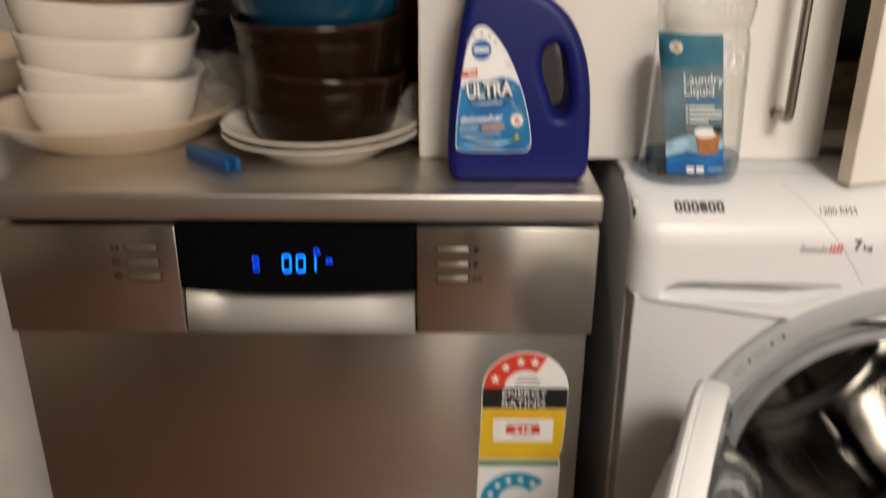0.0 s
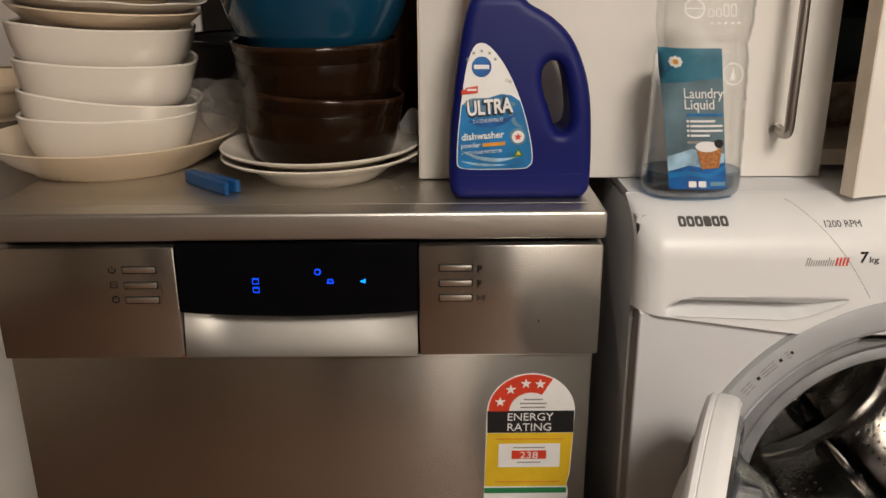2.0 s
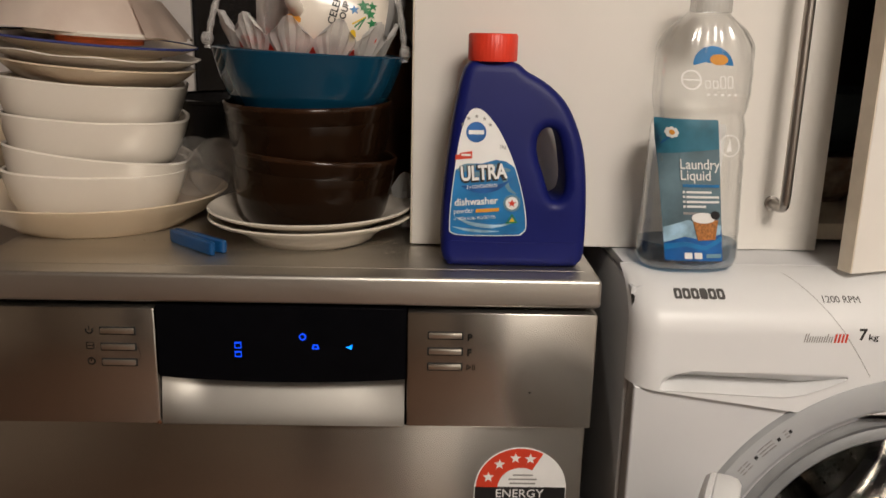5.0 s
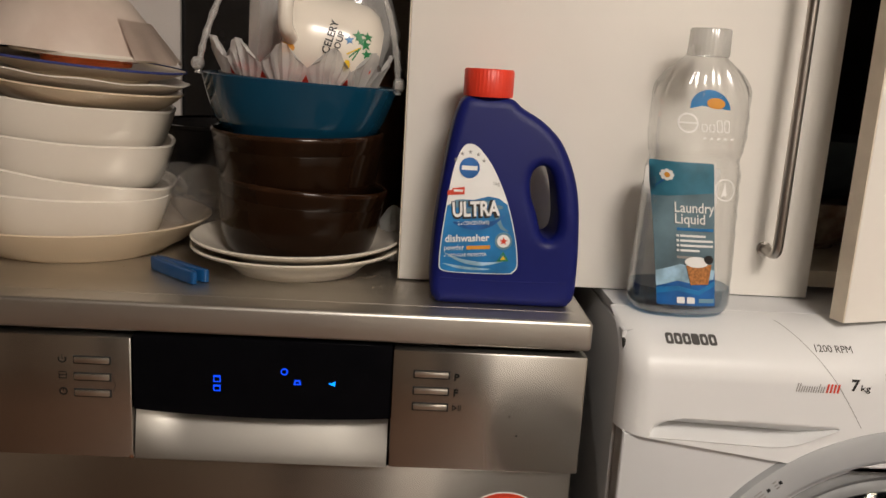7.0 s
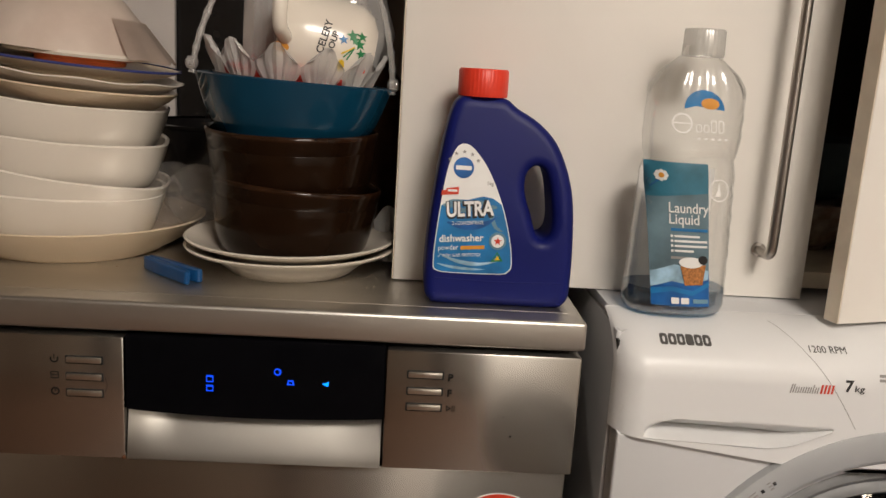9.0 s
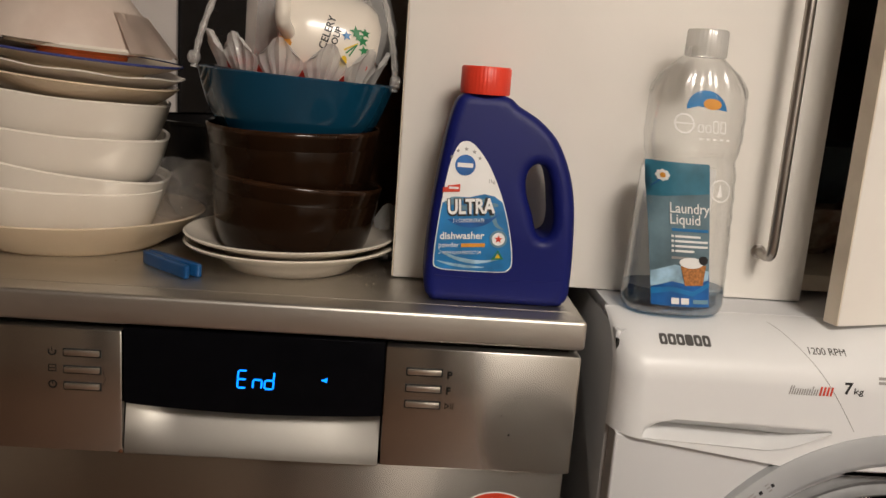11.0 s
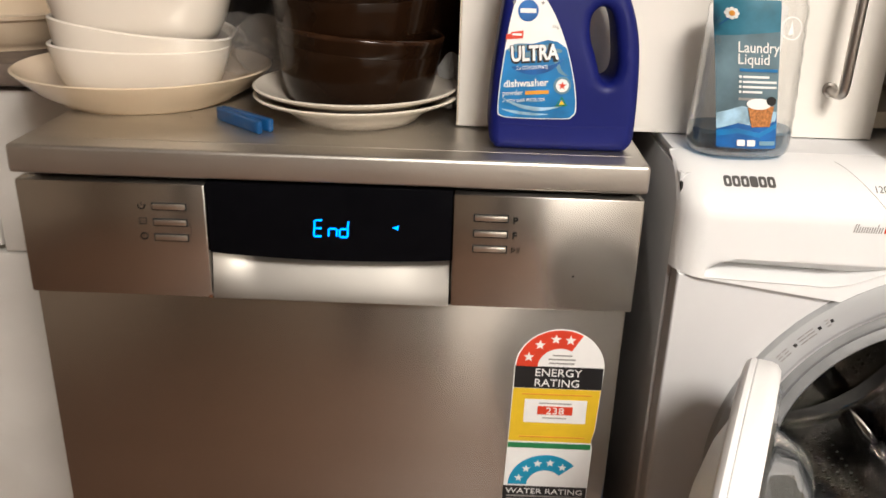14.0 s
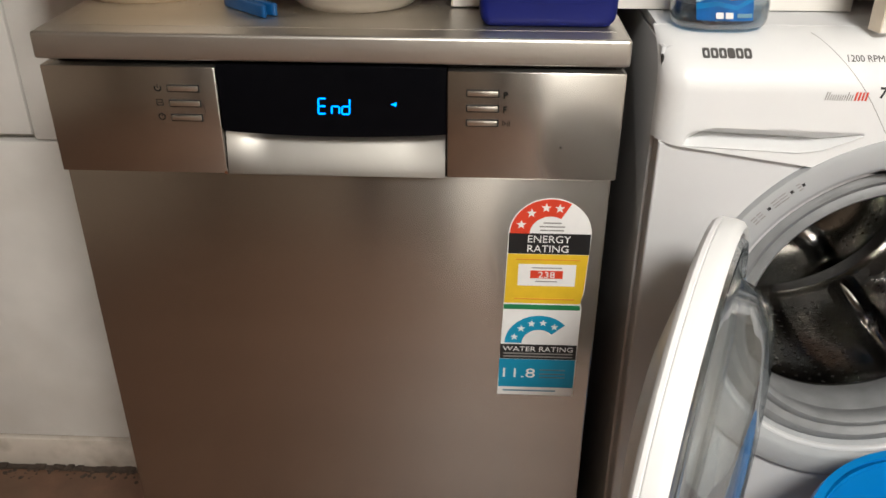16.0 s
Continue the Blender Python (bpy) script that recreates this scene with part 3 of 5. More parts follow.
def sticker(parent):
    """The energy and water rating label on the door."""
    y0, y1 = 0.0092, 0.0099
    arch = [(0.1835 + 0.0925 * 0.5 * (1 + math.cos(a)), 0.638 + 0.0445 * math.sin(a)) for a in np.linspace(0, math.pi, 25)]
    def stretch(bm):
        for v in bm.verts:
            v.co.z = 0.6315 + (v.co.z - 0.640) * 1.022
            v.co.x = 0.188 + (v.co.x - 0.1842) * 1.0
        return bm

    sheet = part("rating_label", stretch(slab([arch + [(0.1815, 0.54), (0.1785, 0.418), (0.2715, 0.418), (0.2725, 0.545), (0.2705, 0.552), (0.2735, 0.566)]], y0, y1)), INK_WHITE, parent, "paper energy and water rating label")

    def ink(name, bm, m, step=1):
        for v in bm.verts:
            v.co.y -= 0.00025 * step
        return part(name, stretch(bm), m, sheet)

    def arch_band(cx, cz, r0, r1, a0, a1, sx):
        ang = np.linspace(radians(a0), radians(a1), 20)
        return slab([[(cx + sx * r1 * math.cos(a), cz + r1 * math.sin(a)) for a in ang] + [(cx + sx * r0 * math.cos(a), cz + r0 * math.sin(a)) for a in ang[::-1]]], y0, y1)

    ink("red_arch", arch_band(0.2297, 0.6395, 0.0215, 0.0420, 61, 180, 1.06), INK_RED)
    for a in (160, 129, 100, 75):
        ink("star", star(0.2297 + 0.0325 * 1.06 * math.cos(radians(a)), 0.6395 + 0.0322 * math.sin(radians(a)), 0.0058, y0, y1), INK_WHITE, 2)
    for k, (w, z) in enumerate(((0.020, 0.6530), (0.028, 0.6485), (0.026, 0.6440))):
        ink("small_print", box(0.2297 - w / 2 + 0.002, 0.2297 + w / 2 + 0.002, y0, y1, z - 0.0008, z + 0.0008), INK_GREY)
    ink("black_band", box(0.1842, 0.2752, y0, y1, 0.6145, 0.6400), INK_BLACK)
    ink("lettering", words("ENERGY", 0.2055, 0.6290, 0.0125, y0, 0.048), INK_WHITE, 2)
    ink("lettering", words("RATING", 0.2055, 0.6170, 0.0125, y0, 0.046), INK_WHITE, 2)
    ink("yellow_field", slab([[(0.1838, 0.6140), (0.2748, 0.6140), (0.2728, 0.566), (0.2700, 0.550), (0.1822, 0.550)]], y0, y1), INK_YELLOW)
    ink("white_box", box(0.1965, 0.2620, y0, y1, 0.5735, 0.6015), INK_WHITE, 2)
    ink("red_box", box(0.2105, 0.2475, y0, y1, 0.5835, 0.5935), INK_RED, 3)
    ink("lettering", words("238", 0.2195, 0.5845, 0.0112, y0, 0.019), INK_WHITE, 4)
    for x0, x1, z in ((0.2120, 0.2460, 0.5970), (0.2165, 0.2415, 0.5795), (0.1930, 0.2630, 0.5560), (0.1930, 0.2660, 0.6075)):
        ink("small_print", box(x0, x1, y0, y1, z - 0.0007, z + 0.0007), INK_ORANGE if z > 0.6 or z < 0.57 else INK_GREY, 3)
    ink("green_band", box(0.1818, 0.2705, y0, y1, 0.5415, 0.5480), INK_GREEN)
    ink("blue_arch", arch_band(0.2250, 0.4945, 0.0190, 0.0385, 42, 180, 1.05), INK_CYAN)
    for a in (163, 135, 108, 82, 54):
        ink("star", star(0.2250 + 0.0288 * 1.05 * math.cos(radians(a)), 0.4945 + 0.0288 * math.sin(radians(a)), 0.0050, y0, y1), INK_WHITE, 2)
    ink("black_band", box(0.1800, 0.2712, y0, y1, 0.4715, 0.4925), INK_BLACK)
    ink("lettering", words("WATER RATING", 0.1830, 0.4830, 0.0095, y0, 0.084), INK_WHITE, 2)
    for z in (0.4795, 0.4752):
        ink("small_print", box(0.1840, 0.2670, y0, y1, z - 0.0009, z + 0.0009), INK_GREY, 2)
    ink("blue_field", box(0.1795, 0.2710, y0, y1, 0.4300, 0.4710), INK_CYAN)
    ink("lettering", words("11.8", 0.1845, 0.4445, 0.0190, y0, 0.039), INK_WHITE, 2)
    for z in (0.4560, 0.4500, 0.4450):
        ink("small_print", box(0.2290, 0.2600, y0, y1, z - 0.0010, z + 0.0010), INK_PALE, 2)
    ink("small_print", box(0.1850, 0.2500, y0, y1, 0.4235, 0.4255), INK_PALE)


sticker(dw)

# ---- washing machine ----
wm = thing("washing_machine", (0.6225, 0.29, 0), "white front-loading washing machine with its round door open", "washing machine")
CX, CZ = 0.6225, 0.535


def circle(cx, cz, r, n=72):
    return [(cx + r * math.cos(2 * math.pi * k / n), cz + r * math.sin(2 * math.pi * k / n)) for k in range(n)]


def rounded(x0, x1, z0, z1, r, n=6):
    out = []
    for cx, cz, a0 in ((x1 - r, z1 - r, 0), (x0 + r, z1 - r, 90), (x0 + r, z0 + r, 180), (x1 - r, z0 + r, 270)):
        out += [(cx + r * math.cos(radians(a0 + 90 * k / n)), cz + r * math.sin(radians(a0 + 90 * k / n))) for k in range(n + 1)]
    return out


front = slab([[(0.336, 0.07), (0.915, 0.07), (0.915, 0.7250), (0.50, 0.7250), (0.336, 0.7490)], circle(CX, CZ, 0.190)], -0.004, 0.03, 0.004, 3)
part("front_panel", front, APPLIANCE, wm)
part("body", slab([rounded(0.333, 0.918, 0.012, 0.841, 0.01), circle(CX, CZ, 0.190)], 0.022, 0.06), APPLIANCE, wm)
part("side_wall", box(0.332, 0.337, 0.02, 0.57, 0.01, 0.8405, 0.002), APPLIANCE, wm)
part("side_wall", box(0.914, 0.919, 0.02, 0.57, 0.01, 0.8405, 0.002), APPLIANCE, wm)
part("back_wall", box(0.338, 0.913, 0.56, 0.57, 0.01, 0.8405), APPLIANCE, wm)
part("plinth", box(0.338, 0.913, 0.02, 0.04, 0.0, 0.069), APPLIANCE, wm)
part("top_plate", box(0.3335, 0.9175, 0.066, 0.575, 0.8415, 0.8522, 0.001, 2), APPLIANCE, wm, "white worktop")


# control panel with the hollow of the soap drawer
def panel_foot(x):
    return 0.7495 - 0.1463 * (x - 0.332) if x < 0.50 else 0.7249


def hollow(x):
    u = (x - 0.360) / 0.184
    w = min(1.0, max(0.0, u))
    zt = 0.7550 + 0.0120 * min(1.0, (w / 0.16) ** 0.5) - 0.0055 * max(0.0, w - 0.16)
    zb = panel_foot(x) + 0.001 + 0.011 * min(1.0, w / 0.62) + 0.0260 * max(0.0, (w - 0.62) / 0.38) ** 1.3
    return u, min(zb, zt - 0.001), zt


def panel_y(x, z):
    y = -0.010
    top = min(1.0, max(0.0, z - 0.803) / 0.049)
    y += 0.075 * (1 - math.sqrt(1 - top**2))
    edge = max(0.0, 0.358 - x) / 0.028
    y += 0.030 * (1 - math.sqrt(max(0.0, 1 - min(1.0, edge) ** 2)))
    y = min(y, 0.0655)
    u, zb, zt = hollow(x)
    if 0 < u < 1 and zb < z < zt and zt - zb > 0.0025:
        v = (z - zb) / (zt - zb)
        deep = 0.026 * (min(1.0, max(0.0, v - 0.06) / 0.29) if v < 0.35 else (1 - v) / 0.65) - 0.0025 * math.sin(math.pi * min(1.0, v / 0.30))
        y += deep * min(1.0, u / 0.12) ** 0.7 * min(1.0, (1 - u) / 0.35)
    return y


bm = bmesh.new()
xs = list(np.linspace(0.3305, 0.56, 150)) + list(np.linspace(0.565, 0.92, 50))
grid = []
for x in xs:
    low = panel_foot(x)
    u, zb, zt = hollow(x)
    zs = list(np.linspace(low, max(low + 0.001, zb), 10)) + [zb + (zt - zb) * k / 40 for k in range(1, 41)] + list(np.linspace(zt, 0.803, 16)[1:])
    zs += [0.803 + 0.049 * math.sin(math.pi / 2 * k / 40) for k in range(1, 41)]
    grid.append([bm.verts.new((x, panel_y(x, z), z)) for z in zs])
for a, b in zip(grid, grid[1:]):
    for j in range(len(a) - 1):
        bm.faces.new((a[j], b[j], b[j + 1], a[j + 1]))
panel = part("control_panel", bm, APPLIANCE_PANEL, wm, "glossy curved white control panel", smooth=60)
part("panel_back", box(0.337, 0.914, 0.030, 0.064, 0.70, 0.838, 0.002), APPLIANCE, wm)


def panel_print(name, bm_, m):
    return part(name, wrapped(bm_, lambda x, z: panel_y(x, z) - 0.0004), m, panel)


for k in range(6):
    x = 0.3708 + k * 0.0082
    cuts = [rounded(x, x + 0.0074, 0.8335, 0.8408, 0.0018, 3)]
    if k in (0, 1, 2, 4, 5):
        cuts.append(rounded(x + 0.0025, x + 0.0049, 0.8352, 0.8391, 0.001, 2))
    panel_print("maker_mark", slab(cuts, -0.0002, 0.0002), MARK_GREY)
for k in range(12):
    tall = k in (0, 1, 9)
    mark = box(0.4910 + k * 0.0023, 0.4919 + k * 0.0023, -0.0002, 0.0002, 0.7978, 0.8063 if tall else 0.8036)
    for v in mark.verts:
        v.co.x += 0.18 * (v.co.z - 0.7978)
    panel_print("name_mark", mark, INK_GREY)
for k in range(4):
    mark = box(0.5195 + k * 0.0034, 0.5213 + k * 0.0034, -0.0002, 0.0002, 0.7978, 0.8063)
    for v in mark.verts:
        v.co.x += 0.12 * (v.co.z - 0.7978)
    panel_print("name_mark", mark, INK_RED)
panel_print("lettering", words("1200 RPM", 0.5120, 0.8325, 0.0070, 0, 0.0355), MARK_GREY)
panel_print("lettering", words("7", 0.5430, 0.8010, 0.0150, 0, 0.0078, bold=0.0004), INK_BLACK)
panel_print("lettering", words("kg", 0.5524, 0.8010, 0.0085, 0, 0.0090), PRINT)
for z in (0.8165, 0.8125):
    panel_print("small_print", box(0.575, 0.594, -0.0002, 0.0002, z - 0.0012, z + 0.0012), INK_GREY)
line = [(0.485 + 0.074 * u, panel_y(0.485 + 0.074 * u, 0.850 - 0.086 * u**1.35) - 0.0001, 0.850 - 0.086 * u**1.35) for u in np.linspace(0, 1, 24)]
part("groove", tube(line, 0.0003, 5), INK_GREY, panel)
part("dark_slot", box(0.3326, 0.3345, 0.014, 0.024, 0.820, 0.833), BLACK_GAP, wm)

AXIS = Matrix.Translation((CX, 0, CZ)) @ pose(0, 0, 0, 90, 0, 0)
# turned about the y axis: profile of (radius, -y)
seat = lathe([(0.205, -0.02), (0.231, -0.002), (0.232, 0.005), (0.2295, 0.0110), (0.224, 0.0130), (0.204, 0.0130), (0.1985, 0.0110), (0.1950, 0.0050), (0.1910, -0.001), (0.1870, -0.006), (0.186, -0.02)], 96, tilt=AXIS, closed=False)
port = part("porthole_frame", seat, PORT_GREY, wm, "pale grey round porthole frame")
part("gasket", lathe([(0.189, -0.020), (0.186, -0.008), (0.181, -0.0045), (0.175, -0.0050), (0.171, -0.0100), (0.1675, -0.0120), (0.163, -0.0085), (0.158, -0.0080), (0.1545, -0.0120), (0.154, -0.022), (0.159, -0.034), (0.155, -0.046), (0.157, -0.07), (0.165, -0.09), (0.19, -0.095)], 96, tilt=AXIS, closed=False), GASKET, wm, "grey folded rubber door seal")
drum = part("drum", lathe([(0.166, -0.095), (0.228, -0.105), (0.235, -0.12), (0.235, -0.40), (0.215, -0.425), (0.12, -0.415), (0.02, -0.435)], 96, tilt=AXIS, closed=False), DRUM, wm, "shiny perforated steel drum")
for k in range(3):
    a = radians(305 + 120 * k)
    pad = bmesh.new()
    prof = [(-0.024, 0.0), (-0.015, 0.014), (-0.006, 0.022), (0.006, 0.022), (0.015, 0.014), (0.024, 0.0)]
    rows_ = []
    for y in (0.125, 0.14, 0.38, 0.40):
        h = 0.5 if y in (0.125, 0.40) else 1.0
        rows_.append([pad.verts.new((CX + (0.234 - d * h) * math.cos(a) - w * math.sin(a), y, CZ + (0.234 - d * h) * math.sin(a) + w * math.cos(a))) for w, d in prof])
    for p, q in zip(rows_, rows_[1:]):
        for j in range(len(prof) - 1):
            pad.faces.new((p[j], p[j + 1], q[j + 1], q[j]))
    pad.faces.new(rows_[0])
    part("paddle", pad, DRUM, drum, smooth=50)
    b = a + radians(60)
    part("spoke", tube([(CX + r * math.cos(b), 0.412 + 0.006 * (r > 0.15), CZ + r * math.sin(b)) for r in (0.02, 0.08, 0.15, 0.21)], [0.022, 0.017, 0.014, 0.016], 14), DRUM, drum)
part("hub", lathe([(0.045, -0.43), (0.045, -0.405), (0.03, -0.395), (0.01, -0.393)], 32, tilt=AXIS), DRUM, drum)
# drum holes as small dark discs
holes = bmesh.new()
for i in range(90):
    a = 2 * math.pi * i / 90
    for j in range(14):
        y = 0.15 + j * 0.017 + (0.0085 if i % 2 else 0)
        if min(abs(((a - radians(305 + 120 * k) + math.pi) % (2 * math.pi)) - math.pi) for k in range(3)) < 0.17:
            continue
        c, t1 = Vector((CX + 0.2335 * math.cos(a), y, CZ + 0.2335 * math.sin(a))), Vector((-math.sin(a), 0, math.cos(a)))
        holes.faces.new([holes.verts.new(c + 0.0024 * (math.cos(q) * t1 + math.sin(q) * Vector((0, 1, 0)))) for q in np.linspace(0, 2 * math.pi, 7)[:-1]])
part("perforation", holes, BLACK_GAP, drum, smooth=0, kind="stuff")
# small print on the frame
for a, w, m in ((143.6, 0.006, INK_GREY), (141.6, 0.006, INK_GREY), (138.7, 0.0036, INK_BLACK), (136.4, 0.008, INK_GREY), (133.9, 0.009, INK_GREY), (131.3, 0.0034, INK_BLACK), (129.0, 0.004, INK_GREY), (127.8, 0.003, INK_BLACK)):
    for k, r in enumerate((0.2215, 0.2180, 0.2145)):
        if m is INK_BLACK and k != 1:
            continue
        ang = radians(a)
        h = 0.0017 if m is INK_BLACK else 0.0006
        mark = box(-w / 2, w / 2, -0.0003, 0.0003, -h, h)
        mark.transform(Matrix.Translation((CX + r * math.cos(ang), -0.0132, CZ + r * math.sin(ang))) @ pose(0, 0, 0, 0, 90 - a, 0))
        part("small_print", mark, m, port)

# the open door, hinged at the porthole's side
HINGE, OPEN, DR = Vector((0.4280, -0.0217, CZ + 0.009)), -113.2, 0.200
SWING = Matrix.Translation(HINGE) @ pose(0, 0, 0, 0, 0, OPEN) @ Matrix.Translation((DR, 0, 0)) @ pose(0, 0, 0, 90, 0, 0)
door = part("door", lathe([(0.150, 0.0095), (0.176, 0.0135), (0.1900, 0.0140), (0.1965, 0.0125), (0.2000, 0.0085), (0.2000, 0.0052), (0.1988, 0.0042), (0.2000, 0.0032), (0.2000, -0.006), (0.1985, -0.0120), (0.1940, -0.0155), (0.1880, -0.0140), (0.1860, 0.0), (0.152, 0.006)], 96, tilt=SWING, closed=False), APPLIANCE_PANEL, wm, "round white door frame swung open")
part("window", lathe([(0.1870, -0.010), (0.1780, -0.0150), (0.1560, -0.0170), (0.1470, -0.0230), (0.1410, -0.0380), (0.1300, -0.0510), (0.1080, -0.0590), (0.070, -0.0635), (0.03, -0.0655), (0.004, -0.066)], 72, tilt=SWING, closed=False), DOOR_GLASS, door, "bulging clear glass window")
part("cover", lathe([(0.1530, 0.0100), (0.1450, 0.0170), (0.125, 0.0260), (0.09, 0.0340), (0.05, 0.0380), (0.004, 0.0395)], 64, tilt=SWING, closed=False), APPLIANCE_PANEL, door, "bowed white outer cover")
part("trim_ring", lathe([(0.1540, 0.0110), (0.1535, 0.0140), (0.1505, 0.0150), (0.1495, 0.0125)], 72, tilt=SWING, closed=False), PORT_GREY, door, "grey trim ring round the outer glass")
part("window_rim", lathe([(0.1860, -0.0120), (0.1820, -0.0185), (0.1770, -0.0190), (0.1740, -0.0155)], 72, tilt=SWING, closed=False), DOOR_GLASS, door)
part("hinge", box(0.420, 0.440, -0.030, -0.012, CZ - 0.021, CZ + 0.039, 0.003), PORT_GREY, door)

# ---- blue tub before the washing machine ----
tub = thing("laundry_tub", (0.69, -0.235, 0), "bright blue plastic laundry tub standing on the floor", "laundry tub")
part("shell", lathe([(0.15, 0.0), (0.165, 0.02), (0.187, 0.375), (0.183, 0.377), (0.160, 0.024), (0.02, 0.015)], 64, (0.69, -0.235, 0)), TUB_BLUE, tub)
part("rim", lathe([(0.182, 0.372), (0.194, 0.368), (0.197, 0.375), (0.193, 0.384), (0.184, 0.384)], 64, (0.69, -0.235, 0), closed=False), TUB_BLUE, tub)

# ---- wall cupboard behind the bottles ----
cup = thing("wall_cupboard", (0.5, 0.38, 0.861), "white kitchen cupboard with its doors partly open", "cupboard")
# Inner panels take the shaded colour so the door gap looks deep.
part("side_panel", box(0.121, 0.137, 0.141, 0.62, 0.862, 1.62), CABINET_IN_SHADED, cup)
part("side_panel", box(0.905, 0.921, 0.141, 0.62, 0.862, 1.62), CABINET_IN_SHADED, cup)
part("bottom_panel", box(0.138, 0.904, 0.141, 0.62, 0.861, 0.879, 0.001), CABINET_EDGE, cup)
part("top_panel", box(0.121, 0.921, 0.141, 0.62, 1.621, 1.637), CABINET_IN_SHADED, cup)
part("back_panel", box(0.121, 0.921, 0.621, 0.63, 0.861, 1.637), CABINET_IN_SHADED, cup)
d1 = part("door", box(0.1195, 0.5520, 0.120, 0.138, 0.8535, 1.62, 0.0012), CABINET, cup, "smooth white cupboard door with a long bar handle")
part("edge_strip", box(0.1181, 0.1193, 0.1206, 0.1375, 0.8540, 1.6195), CABINET_EDGE, d1)
hx = 0.4985
part("handle", tube(bend([(hx, 0.121, 0.905), (hx, 0.098, 0.9045), (hx, 0.0885, 0.908), (hx, 0.086, 0.918)], 5) + [(hx, 0.086, z) for z in (1.0, 1.2, 1.36)] + bend([(hx, 0.086, 1.38), (hx, 0.0885, 1.39), (hx, 0.098, 1.3935), (hx, 0.121, 1.393)], 5), 0.0052, 14), CHROME, d1, "brushed steel bar handle")
part("handle_foot", lathe([(0.0075, 0.0), (0.0075, 0.003), (0.005, 0.004)], 18, (hx, 0.1198, 0.905), pose(0, 0, 0, 90)), CHROME, d1)
ajar = box(-0.375, 0.0, 0.0, 0.018, 0.0, 0.76, 0.0012)
ajar.transform(Matrix.Translation((0.905, 0.136, 0.8545)) @ pose(0, 0, 0, 0, 0, 17))
d2 = part("door", ajar, CABINET, cup, "white cupboard door standing ajar")
strip = box(-0.3766, -0.3752, 0.0003, 0.0177, 0.0005, 0.759)
strip.transform(Matrix.Translation((0.905, 0.136, 0.8545)) @ pose(0, 0, 0, 0, 0, 17))
part("edge_strip", strip, CABINET_EDGE, d2)


def bowl_profile(r, h, foot, t=0.004, belly=0.55):
    """Outer and inner line of a bowl that stands at height 0."""
    out = [(0.01, 0.003), (foot * 0.85, 0.003), (foot * 0.88, 0.0), (foot, 0.0), (foot * 1.02, 0.004)]
    n = 9
    for k in range(1, n + 1):
        u = k / n
        out.append((foot + (r - foot) * u**belly, 0.004 + (h - 0.004) * u))
    out.append((r - t * 0.5, h + t * 0.35))
    for k in range(n, 0, -1):
        u = k / n
        out.append((foot + (r - foot) * u**belly - t, 0.004 + (h - 0.004) * u + t * 0.1 * (1 - u)))
    return out + [(foot * 0.9, 0.0085), (0.01, 0.008)]


# things in the cupboard, seen through the gap
solid("patterned_bowl", lathe(bowl_profile(0.085, 0.06, 0.04), 40, (0.62, 0.30, 0.8795)), mat("patterned_china", (0.42, 0.34, 0.27), 0.25, 0, 0.4, 60, stain=0.8, stain_color=(0.22, 0.09, 0.06), stain_scale=40), "cream china bowl with a faded brown pattern", "bowl")
solid("dark_bowl", lathe(bowl_profile(0.09, 0.07, 0.045), 40, (0.62, 0.30, 0.943)), mat("dark_blue_china", (0.05, 0.07, 0.08), 0.3, 0, 0.3, 30), "dark blue-grey bowl stacked on a china bowl", "bowl")

# ---- left stack of white dishes ----
LX, LY = -0.241, 0.217


def square(n):
    return lambda a: 1 / (abs(math.cos(a)) ** n + abs(math.sin(a)) ** n) ** (1 / n)


solid("serving_plate", lathe([(0.01, 0.004), (0.085, 0.004), (0.088, 0.0), (0.096, 0.0), (0.100, 0.004), (0.120, 0.015), (0.1395, 0.0335), (0.1425, 0.0370), (0.140, 0.0380), (0.118, 0.0205), (0.098, 0.0095), (0.01, 0.009)], 96, (LX, LY, 0.8518)), CREAM, "large cream glazed serving plate with a chipped brown rim", "plate")
sq = square(3.4)
base = None
for z, tx, ty, dx, yaw in ((0.8615, 0.5, 1.5, 0.0, 12), (0.8790, -1.0, 7.2, -0.001, 8), (0.9190, 0.5, 3.5, 0.002, 12), (0.9560, 0, 4.2, 0.001, 9)):
    m = Matrix.Translation((LX + dx, LY, z)) @ pose(0, 0, 0, tx, ty, yaw)
    if base is None:
        base = solid("square_bowl", lathe(bowl_profile(0.0965, 0.056, 0.064, 0.0045, 0.30), 96, shape=sq, wave=lambda a, r, h: 0.0012 * math.cos(4 * a + math.pi) * max(0, h / 0.06) ** 2),
                     WHITE_GLAZE, "white glazed square bowl with rounded corners, stacked", "bowl", "stack of square bowls")
        base.matrix_basis = m
    else:
        copy_thing(base, m)
solid("cream_dish", lathe(bowl_profile(0.104, 0.028, 0.06, 0.004, 0.5), 80, (LX + 0.007, LY, 1.0025), pose(0, 0, 0, 0.5, 4.6)), CREAM, "shallow cream dish stacked on square bowls", "dish")
solid("wavy_plate", lathe(bowl_profile(0.110, 0.020, 0.07, 0.0035, 0.6), 120, (LX + 0.008, LY, 1.0225), pose(0, 0, 0, 0.5, 4.8), wave=lambda a, r, h: 0.0008 * math.sin(9 * a) * max(0, h / 0.02) ** 2), WHITE_GLAZE, "white plate with a gently wavy rim", "plate")
bl = thing("blue_rimmed_plate", (LX + 0.005, LY, 1.0385), "cream plate with a thin blue rim line", "plate")
